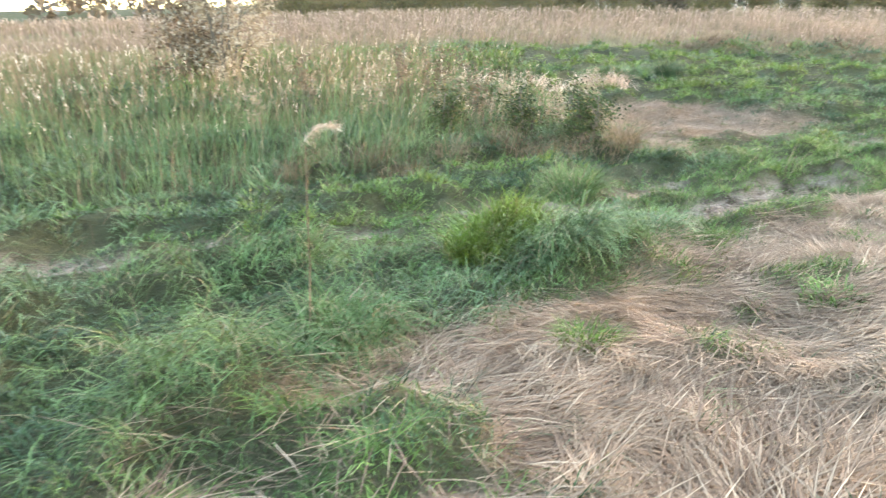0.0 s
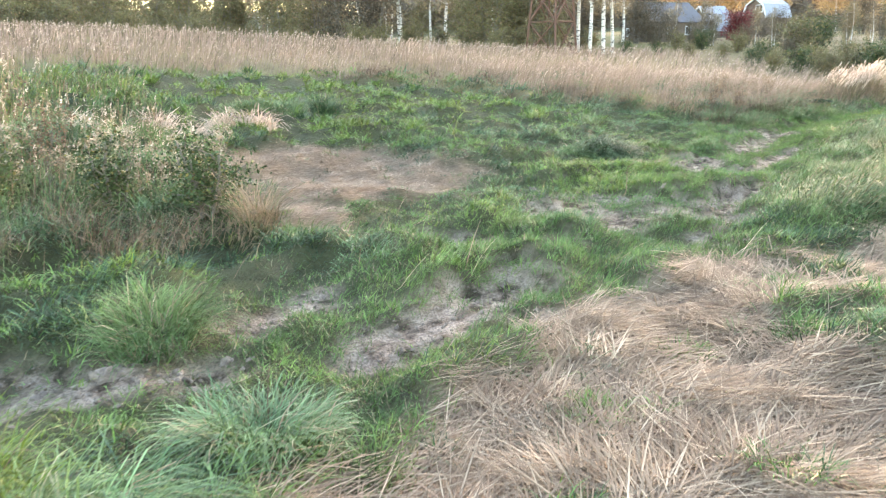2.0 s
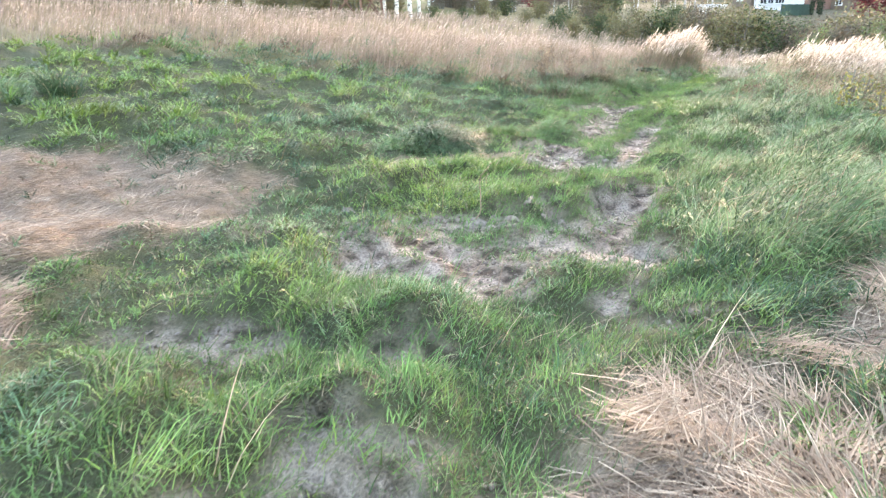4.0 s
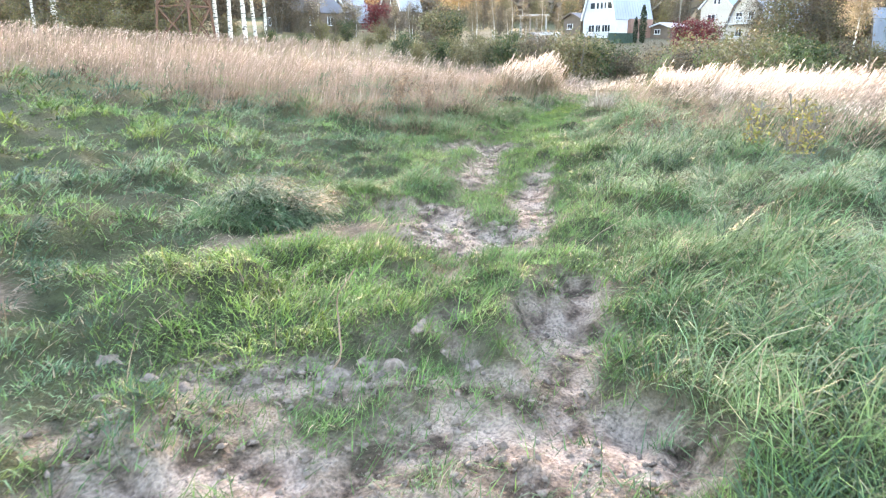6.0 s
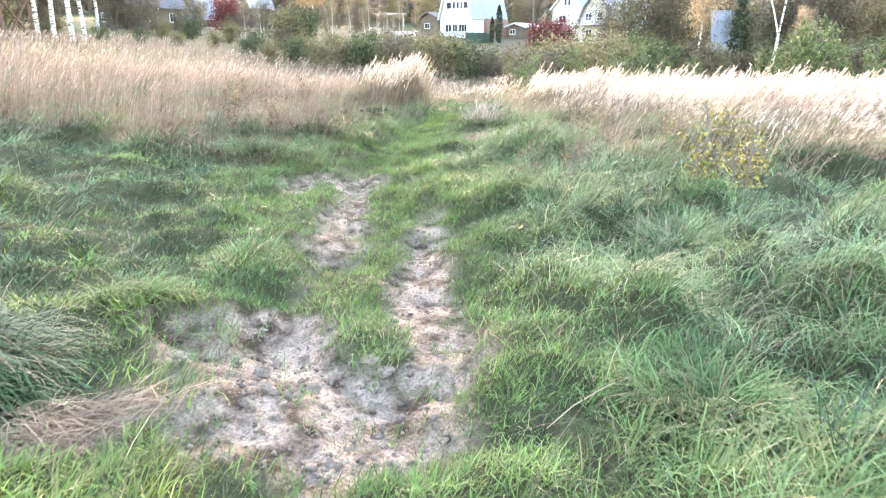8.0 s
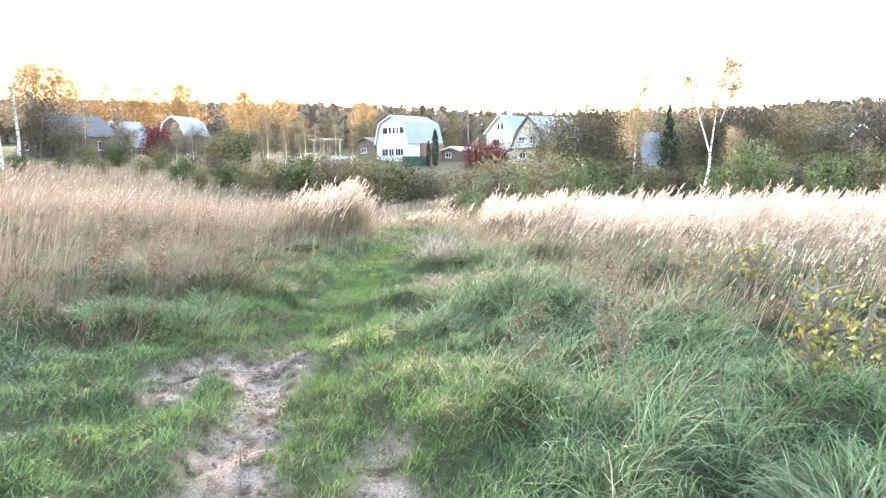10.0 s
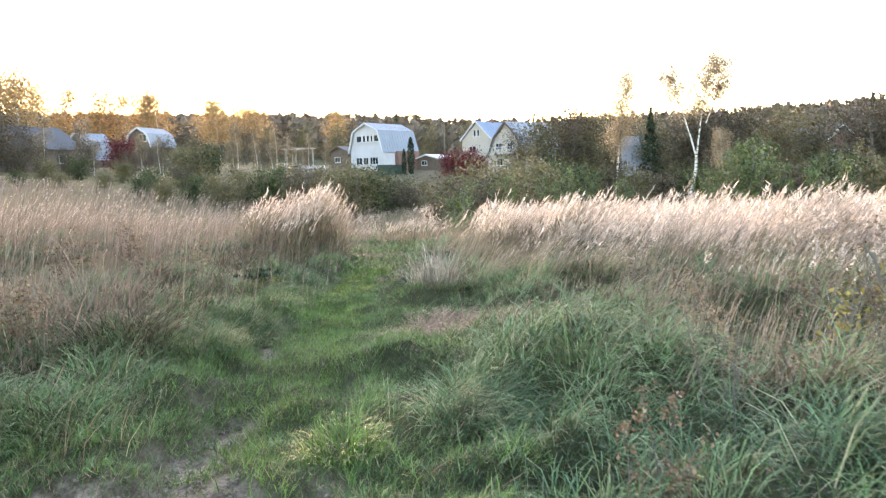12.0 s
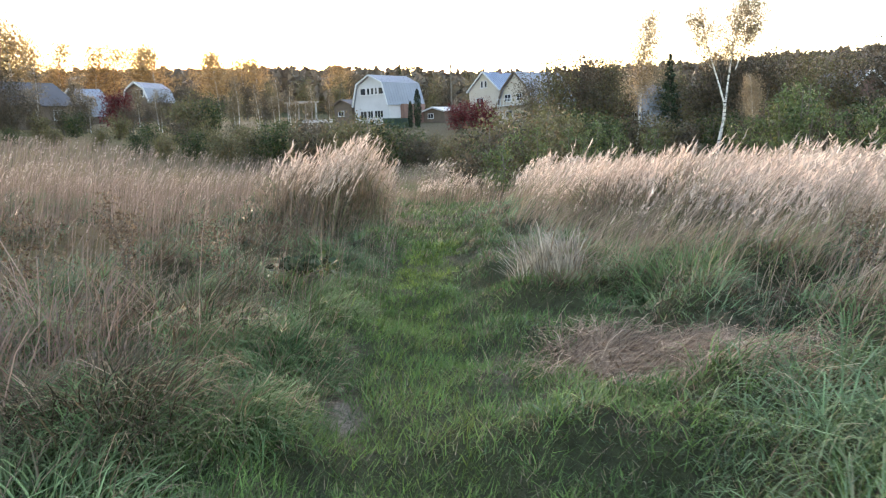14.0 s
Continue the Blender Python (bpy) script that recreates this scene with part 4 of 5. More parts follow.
def leaf_cards(c, size, droop=0.3, far=False):
    """Small pointed leaves at the points c, each turned its own way."""
    n = len(c)
    d = rng.normal(0, 1, (n, 3))
    d[:, 2] -= droop
    d /= np.linalg.norm(d, axis=1)[:, None]
    e = np.cross(d, rng.normal(0, 1, (n, 3)))
    e /= np.linalg.norm(e, axis=1)[:, None]
    L = (size * rng.uniform(0.6, 1.4, n))[:, None]
    if far:
        V = np.stack((c - d * L * 0.5 + e * L * 0.3, c + d * L * 0.6, c - d * L * 0.5 - e * L * 0.3), 1)
        return V.reshape(-1, 3), [(np.arange(n) * 3)[:, None] + np.arange(3)]
    V = np.stack((c - d * L * 0.5, c + e * L * 0.32, c + d * L * 0.5, c - e * L * 0.32), 1)
    return V.reshape(-1, 3), [(np.arange(n) * 4)[:, None] + np.arange(4)]


def bend_path(p0, direction, length, steps, wander, lift=0.0):
    p, d = np.array(p0, float), np.array(direction, float)
    d /= np.linalg.norm(d)
    out = [p.copy()]
    for _ in range(steps):
        d = d + rng.normal(0, wander, 3) + np.array((0, 0, lift))
        d /= np.linalg.norm(d)
        p = p + d * length / steps
        out.append(p.copy())
    return np.array(out)


def tree_meshes(h, trunk_r, crown_lo, spread, limbs, leaves, leaf_size, bark, leaf_mat, droop=0.3, stems=1, clump=0.4, rise=0.7, lean=0.03):
    wood, tips = [], []
    for st in range(stems):
        a0 = rng.uniform(0, 6.28)
        p0 = np.array((math.cos(a0), math.sin(a0), 0)) * (0.0 if stems == 1 else rng.uniform(0.05, 0.08) * h * 0.6)
        sh = h * (1 if st == 0 else rng.uniform(0.65, 0.95))
        path = bend_path(p0 + np.array((0, 0, -0.15)), (math.cos(a0) * (0.02 if stems == 1 else 0.09 if h > 10 else 0.22), math.sin(a0) * (0.02 if stems == 1 else 0.09 if h > 10 else 0.22), 1), sh, 9, lean, 0.04)
        wood.append(tube(path, trunk_r * (1 - np.linspace(0, 1, 10)) ** 0.8 + 0.012, 7))
        for k in range(limbs // stems):
            f = crown_lo + (0.97 - crown_lo) * (k + rng.random()) / max(limbs // stems, 1)
            q = path[0] + 0
            j = f * 9
            i = min(int(j), 8)
            q = path[i] * (1 - (j - i)) + path[i + 1] * (j - i)
            az = rng.uniform(0, 6.28)
            shape = math.sin(math.pi * (0.25 + 0.6 * min(1, max(0, (f - crown_lo) / (1 - crown_lo))))) ** 0.8
            ln = spread * shape * rng.uniform(0.6, 1.25)
            lp = bend_path(q, (math.cos(az), math.sin(az), rise), ln, 4, 0.18, -0.05 * droop)
            wood.append(tube(lp[::2], np.linspace(trunk_r * 0.3 * (1.1 - f) + 0.012, 0.006, 3), 3))
            tips.append(lp[1:])
    tips = np.concatenate(tips)
    pick = tips[rng.integers(0, len(tips), leaves)]
    c = pick + rng.normal(0, clump, (leaves, 3)) * np.array((1, 1, 0.9))
    c[:, 2] -= np.abs(rng.normal(0, clump * droop * 1.5, leaves))
    c[:, 2] = np.maximum(c[:, 2], 0.15)
    V, P = join_arrays(wood)
    trunk = mesh_np("trunk", V, P)
    trunk.polygons.foreach_set("use_smooth", np.ones(len(trunk.polygons), bool))
    trunk.materials.append(bark)
    V, P = leaf_cards(c, leaf_size, droop, h > 2.3)
    crown = mesh_np("crown", V, P)
    crown.materials.append(leaf_mat)
    return trunk, crown


def tree(name, meshes, label, category, x, y, turn=0, scale=1.0, group=""):
    ob = thing(name, label, category, x, y, turn=turn, group=group)
    ob.scale = (scale, scale, scale)
    child("trunk", meshes[0], ob)
    child("crown", meshes[1], ob)
    return ob


END = (13.3, 12.7)


def at_az(az, d, eye=END):
    return eye[0] + d * math.sin(radians(az)), eye[1] + d * math.cos(radians(az))


def forked_birch():
    """One leaning foot that parts into two slender stems with hanging twigs."""
    foot = np.array(((-0.35, 0.2, -0.15), (-0.2, 0.12, 1.2), (0.05, 0, 2.6), (0.1, 0, 3.6)))
    wood, tips = [tube(foot, (0.14, 0.12, 0.11, 0.1), 8)], []
    for lean, top in ((-0.2, 9.6), (0.05, 10.6), (0.26, 9.6)):
        start = foot[3] if lean < 0.25 else foot[3] + np.array((0.65, 0.1, 2.4))
        path = bend_path(start, (lean * 1.4, 0.25 * lean, 1), top - start[2] + 0.8, 9, 0.02, 0.03)
        wood.append(tube(path, np.linspace(0.075 if lean < 0.25 else 0.045, 0.015, 10), 7))
        for _ in range(34):
            f = rng.uniform(2.8, 9)
            q = path[int(f)] + (path[min(int(f) + 1, 9)] - path[int(f)]) * (f % 1)
            az = rng.uniform(0, 6.28)
            lp = bend_path(q, (math.cos(az), math.sin(az), 0.9), rng.uniform(1.2, 2.6) * (1.15 - 0.06 * f), 4, 0.15, -0.08)
            wood.append(tube(lp, np.linspace(0.022, 0.006, 5), 3))
            for e in lp[1:]:
                tw = bend_path(e, rng.normal(0, 0.5, 3) + np.array((0, 0, -0.5)), rng.uniform(0.3, 0.9), 3, 0.1, -0.3)
                tips.append(tw)
    V, P = join_arrays(wood)
    trunk = mesh_np("trunk", V, P)
    trunk.polygons.foreach_set("use_smooth", np.ones(len(trunk.polygons), bool))
    trunk.materials.append(M_BIRCH)
    tips = np.concatenate(tips)
    c = tips[rng.integers(0, len(tips), 15000)] + rng.normal(0, 0.2, (15000, 3))
    V, P = leaf_cards(c, 0.105, 0.9, True)
    crown = mesh_np("crown", V, P)
    crown.materials.append(M_PALELEAF)
    return trunk, crown


BIRCH = [tree_meshes(18, 0.24, 0.3, 3.0, 60, 9500, 0.125, M_BIRCH, M_BIRCHLEAF, 0.9, 1, 0.5, 0.9) for _ in range(3)]
SKY_BIRCH = [tree_meshes(16, 0.2, 0.28, 4.6, 44, 6500, 0.32, M_BIRCH, M_GLOWLEAF, 0.5, 1, 0.85, 0.6) for _ in range(2)]
FORKED = forked_birch()
SLENDER = tree_meshes(12, 0.085, 0.42, 1.9, 60, 11000, 0.115, M_BIRCH, M_PALELEAF, 1.0, 1, 0.4, 0.9)
BIRCH_THIN = [tree_meshes(12, 0.12, 0.4, 1.6, 34, 3000, 0.21, M_BIRCH, M_BIRCHLEAF, 0.9, k, 0.4, 0.9) for k in (1, 2)]
BROWN = [tree_meshes(8, 0.16, 0.12, 2.6, 44, 5600, 0.19, M_BARK, M_BROWNLEAF, 0.3, 3, 0.6, 0.7) for _ in range(3)]
GREEN = [tree_meshes(8, 0.16, 0.12, 2.6, 44, 5600, 0.19, M_BARK, M_OLIVE, 0.3, 3, 0.6, 0.7) for _ in range(2)]
SHRUB = [tree_meshes(2.6, 0.05, 0.1, 1.3, 42, 2900, 0.13, M_BARK, m, 0.2, 6, 0.24, 0.6) for m in (M_OLIVE, M_LEAF, M_BROWNLEAF)]
SAPLING = [tree_meshes(3.4, 0.03, 0.15, 0.7, 30, 1300, 0.12, M_BARK, M_ASPEN, 0.3, 3, 0.12, 1.2) for _ in range(2)]


def spruce_meshes(h):
    path = np.array([(0, 0, z) for z in np.linspace(-0.2, h, 6)])
    V, P = tube(path, np.linspace(0.16, 0.02, 6), 6)
    trunk = mesh_np("trunk", V, P)
    trunk.materials.append(M_BARK)
    n = 1800
    z = h * (0.06 + 0.94 * rng.random(n) ** 1.3)
    tier = 0.75 + 0.25 * np.cos(z * 7)
    r = (h - z) * 0.24 * tier * np.sqrt(rng.random(n)) + 0.05
    a = rng.uniform(0, 6.28, n)
    V, P = leaf_cards(np.stack((np.cos(a) * r, np.sin(a) * r, z - r * 0.25), 1), 0.26, 0.6)
    crown = mesh_np("crown", V, P)
    crown.materials.append(M_SPRUCE)
    return trunk, crown


SPRUCE = [spruce_meshes(8) for _ in range(2)]


def plant_trees():
    g = "trees behind the meadow"
    # tall birches at the field's edge
    for az, d, sc, k in ((35.0, 70, 1.0, 0), (33.8, 69, 0.9, 1), (32.8, 71, 0.95, 2), (35.9, 73, 0.85, 1), (31.0, 80, 0.9, 0), (29.4, 76, 1.0, 2), (37.2, 92, 0.8, 0), (26, 84, 0.95, 1), (22, 88, 1.0, 0)):
        x, y = at_az(az, d, (11.8, 11.3))
        tree("birch_tree", BIRCH[k], "tall white-barked birch with thin autumn crown", "tree", x, y, az * 37, sc, "tall birches")
    # two birches over the plumed grass
    for az, d, sc, k in ((84.5, 62, 0.98, SLENDER), (90.6, 58, 1.06, FORKED), (92.8, 58, 0.5, SLENDER)):
        x, y = at_az(az, d)
        tree("birch_tree", k, "slender white birch with a sparse drooping crown", "tree", x, y, -80 if k is FORKED else az * 20, sc, "slender birches")
    # skyline birches behind the cottages, their leaves coloured as if lit from behind
    for az, top in ((40.0, 7.9), (41.1, 6.8), (42.6, 6.6), (44.9, 6.4), (46.0, 6.3), (48.0, 6.5), (49.0, 6.4), (52.4, 5.9), (53.2, 5.8), (55.1, 5.6), (56.1, 5.5), (62.4, 4.9), (37.8, 7.4), (38.9, 7.2)):
        d = 140 + 25 * rng.random()
        x, y = at_az(az, d)
        tree("birch_tree", SKY_BIRCH[int(rng.integers(2))], "birch with evening glow put into its leaf colour, against the sky", "tree", x, y, rng.uniform(0, 360), (math.tan(radians(top + 0.5)) * d + 1.35 - float(height(x, y))) / 16.5, "skyline birches")
    # thin white stems before the cottages
    for az, d, sc in ((43.5, 92, 0.5), (44.3, 90, 0.52), (47.6, 88, 0.42), (49.0, 90, 0.4), (54.4, 98, 0.55), (56.0, 96, 0.5), (57.3, 99, 0.55), (58.4, 97, 0.5), (59.7, 99, 0.48), (61.2, 98, 0.42), (41.0, 90, 0.6)):
        x, y = at_az(az, d)
        tree("young_birch", BIRCH_THIN[int(rng.integers(2))], "young birch with pale stem and olive leaves", "tree", x, y, rng.uniform(0, 360), sc, "young birches")
    # dark growth round the houses
    for az, d, top in ((38.2, 96, 5.4), (39.6, 84, 3.4), (41.2, 86, 2.6), (42.8, 84, 2.4), (44.0, 88, 2.8), (47.0, 86, 2.2), (48.9, 92, 3.0), (54.2, 110, 3.0), (56.4, 112, 3.0), (39.0, 100, 4.6), (46.0, 112, 3.0), (48.0, 104, 2.6), (51.5, 92, 3.4), (52.6, 95, 2.8), (50.4, 100, 2.4), (55.0, 130, 3.8), (57.2, 130, 3.6), (59.8, 135, 3.9), (61.6, 138, 3.9), (63.5, 150, 4.2), (66.0, 152, 4.0), (68.8, 150, 3.8), (70.3, 140, 3.2), (72.5, 155, 4.0), (42.4, 120, 3.4), (44.4, 118, 3.2),
                       (78.6, 84, 5.0), (79.9, 82, 5.2), (81.3, 86, 4.6), (82.7, 84, 4.2), (77.2, 90, 3.4), (83.6, 92, 4.3), (85.4, 96, 3.6), (87.6, 90, 4.2), (88.8, 86, 4.3), (90.2, 84, 4.2), (91.6, 82, 4.4), (92.9, 84, 4.5), (94.2, 86, 4.2), (95.7, 88, 4.0), (98.4, 84, 4.0), (101.0, 82, 4.5), (102.6, 80, 5.0), (104.5, 80, 5.0), (97.4, 108, 3.4)):
        x, y = at_az(az, d)
        ms = (BROWN + GREEN)[int(rng.integers(5))] if az > 54 else BROWN[int(rng.integers(3))]
        tree("broadleaf_tree", ms, "dense olive-brown broadleaf tree near the houses", "tree", x, y, rng.uniform(0, 360), (math.tan(radians(top + 0.5)) * d + 1.35 - float(height(x, y))) / 8.2, g)
    for az, d, top in ((86.9, 80, 4.4), (101.5, 92, 4.4), (66.7, 160, 4.6)):
        x, y = at_az(az, d)
        tree("spruce_tree", SPRUCE[int(rng.integers(2))], "dark green pointed spruce behind the houses", "tree", x, y, rng.uniform(0, 360), (math.tan(radians(top + 0.5)) * d + 1.35 - float(height(x, y))) / 8, "spruces")
    # woods on the rise beyond the first field
    for k in range(46):
        az = -14 + 50 * (k + rng.random() * 0.8) / 46
        d = rng.uniform(80, 100) if k % 2 else rng.uniform(104, 126)
        x, y = at_az(az, d, (1, 2))
        ms = GREEN[int(rng.integers(2))] if az < 12 else (BROWN + GREEN + GREEN + BIRCH_THIN)[int(rng.integers(9))]
        if k % 2:
            sx, sy = at_az(az + 0.6, d - 6, (1, 2))
            tree("willow_shrub", SHRUB[0], "olive undergrowth shrub before the woods", "shrub", sx, sy, rng.uniform(0, 360), rng.uniform(0.9, 1.4), "willow shrubs")
        tree("woodland_tree", ms, "autumn tree at the woods' edge above the meadow", "tree", x, y, rng.uniform(0, 360), rng.uniform(0.8, 1.5), "woods edge trees")
    # low willows between meadow and houses
    for az, d, hh in ((47.4, 62, 1.8), (49.2, 58, 2.0), (51.0, 60, 2.1), (53.4, 58, 2.0), (55.2, 62, 2.4), (57.0, 60, 2.6), (58.8, 58, 2.4), (60.4, 56, 2.6), (62.0, 54, 2.7), (63.5, 52, 2.8), (65.0, 54, 2.6), (66.2, 58, 2.0), (50.2, 74, 2.6), (54.3, 76, 2.8), (58.0, 76, 3.2), (61.2, 74, 3.2), (45.0, 70, 1.8),
                      (73.4, 30, 1.9), (74.6, 32, 2.3), (75.9, 36, 2.7), (77.2, 44, 2.9), (78.8, 50, 3.0), (72.6, 48, 1.5), (80.8, 52, 2.4), (82.6, 56, 2.3), (86.0, 60, 2.2), (93.0, 56, 2.2), (97.5, 50, 2.2), (100, 48, 2.6), (71.0, 66, 1.3), (69.2, 75, 1.2), (88.0, 62, 1.8), (50.9, 80, 5.0), (52.0, 82, 4.6), (36.5, 66, 1.6), (39.5, 68, 1.5), (42.0, 66, 1.6), (48.3, 66, 2.6), (52.2, 66, 2.6), (56.2, 68, 2.8), (59.6, 66, 3.0), (62.8, 64, 3.0), (64.2, 66, 2.8), (67.4, 62, 1.6), (68.4, 56, 1.2), (70.2, 52, 1.0), (46.2, 78, 2.6), (43.4, 80, 2.6), (41.2, 78, 2.6), (79.6, 60, 3.0), (84.4, 62, 2.6), (90.4, 62, 2.4), (95.6, 58, 2.4), (102, 56, 3.0)):
        x, y = at_az(az, d)
        tree("willow_shrub", SHRUB[int(rng.integers(3)) if az > 66 else int(rng.choice((0, 0, 1, 2)))], "low spreading willow shrub with olive leaves", "shrub", x, y, rng.uniform(0, 360), (hh * 0.9 + 0.75 * max(0.0, 0.2 - float(height(x, y)))) / 2.5, "willow shrubs")
    for az, d, hh in ((94.6, 37, 3.4), (95.0, 39, 3.8), (91.9, 41, 2.2), (81.2, 42, 2.5), (80.1, 40, 2.0), (83.4, 44, 1.9), (85.6, 44, 1.7), (92.9, 40, 2.0), (94.2, 40, 3.0), (95.4, 38, 3.6), (96.3, 40, 2.8), (98.5, 38, 2.2), (76.6, 30, 1.8), (101, 36, 2.6)):
        x, y = at_az(az, d)
        tree("aspen_sapling", SAPLING[int(rng.integers(2))], "leafy green aspen sapling behind the plumed grass", "sapling", x, y, rng.uniform(0, 360), (hh + 0.9) / 3.5, "aspen saplings")
    for az, d, hh in ((71.2, 96, 3.6), (72.4, 98, 3.9), (73.2, 94, 3.2), (46.2, 100, 4.6), (84.2, 92, 4.2)):
        x, y = at_az(az, d)
        tree("red_shrub", RED, "maroon autumn shrub beside the garden fence", "shrub", x, y, rng.uniform(0, 360), hh / 2.75, "maroon shrubs")
    for az, d, hh in ((67.4, 103, 3.6), (67.95, 103, 5.2)):
        x, y = at_az(az, d)
        tree("thuja", THUJA, "narrow dark columnar thuja before the brick annex", "tree", x, y, 0, hh / 5, "thujas")


RED = tree_meshes(2.6, 0.05, 0.1, 1.3, 42, 3800, 0.12, M_BARK, M_MAROON, 0.2, 6, 0.28, 0.6)


def thuja_meshes():
    V, P = tube(np.array([(0, 0, z) for z in np.linspace(-0.1, 4.8, 4)]), np.linspace(0.08, 0.01, 4), 5)
    trunk = mesh_np("trunk", V, P)
    trunk.materials.append(M_BARK)
    n = 1800
    z = 5 * rng.random(n)
    r = 0.55 * np.sin(np.pi * (0.12 + 0.86 * z / 5)) ** 0.6 * np.sqrt(rng.random(n))
    a = rng.uniform(0, 6.28, n)
    V, P = leaf_cards(np.stack((np.cos(a) * r, np.sin(a) * r, z + 0.05), 1), 0.18, -0.8)
    crown = mesh_np("crown", V, P)
    crown.materials.append(M_SPRUCE)
    return trunk, crown


THUJA = thuja_meshes()
plant_trees()


def far_woods():
    """Wooded hills that close the view all round."""
    n = 3600
    az = np.where(rng.random(n) < 0.8, rng.uniform(20, 118, n), rng.uniform(0, 360, n))
    d = rng.uniform(300, 600, n)
    x, y = np.sin(np.radians(az)) * d, np.cos(np.radians(az)) * d
    z = height(x, y)
    hgt, rad = rng.uniform(9.5, 13, n), rng.uniform(3.5, 6.5, n)
    con = rng.random(n) < 0.15
    per = 22
    i = np.repeat(np.arange(n), per)
    f = rng.random(n * per)
    prof = np.where(con[i], (1 - f) * 0.9, np.sin(np.pi * (0.1 + 0.85 * f)) ** 0.7)
    a = rng.uniform(0, 6.28, n * per)
    r = rad[i] * prof * np.sqrt(rng.random(n * per))
    c = np.stack((x[i] + np.cos(a) * r, y[i] + np.sin(a) * r, z[i] + 0.5 + f * hgt[i]), 1)
    stuff("far_woods", [leaf_cards(c, 4.2, 0.2, True)], M_WOODS, "wooded autumn hills with haze put into their colour, beyond the houses", "woods")


far_woods()


# ---- bushes and weeds near the track ----
def small_bush(x, y, h, spread, leaves, size, mat, label, category="bush", stems=5, name="leafy_bush"):
    tr, cr = tree_meshes(h, (0.014 * h + 0.004) * (0.4 if leaves > 300 else 0.25), 0.12, spread, 26, leaves, size, M_BARK, mat, 0.2, stems, 0.13 * spread + 0.03, 0.9, 0.05)
    ob = thing(name, label, category, x, y)
    tagged(child("stem", tr, ob), kind="stuff")
    tagged(child("foliage", cr, ob), kind="stuff")
    return ob


def weed(x, y, h, stems, mat, label, puff=0.05, puffs=9, name="dry_weed"):
    """Branched dead stems; each ends in a tuft of seeds or dried flowers."""
    wood, cl = [], []
    for _ in range(stems):
        a = rng.uniform(0, 6.28)
        p = bend_path((rng.normal(0, 0.06), rng.normal(0, 0.06), -0.02), (math.cos(a) * 0.2 + WIND[0] * 0.12, math.sin(a) * 0.2 + WIND[1] * 0.12, 1), h * rng.uniform(0.65, 1.1), 6, 0.06)
        wood.append(tube(p, np.linspace(0.004, 0.0015, 7), 4))
        for _ in range(puffs):
            q = p[int(rng.integers(3, 7))]
            e = bend_path(q, rng.normal(0, 1, 3) + np.array((0, 0, 1.1)), rng.uniform(0.05, 0.16) * h, 3, 0.1)
            wood.append(tube(e, np.linspace(0.0018, 0.001, 4), 3))
            cl.append(e[-1] + rng.normal(0, puff * 0.5, (11, 3)))
    ob = thing(name, label, "weed", x, y)
    V, P = join_arrays(wood)
    me = mesh_np("stem", V, P)
    me.materials.append(M_BARK if mat is M_WEED else M_STEM)
    tagged(child("stem", me, ob), kind="stuff")
    V, P = leaf_cards(np.concatenate(cl), puff * 0.55, 0.2)
    me = mesh_np("seed_head", V, P)
    me.materials.append(mat)
    tagged(child("seed_head", me, ob), kind="stuff")
    return ob


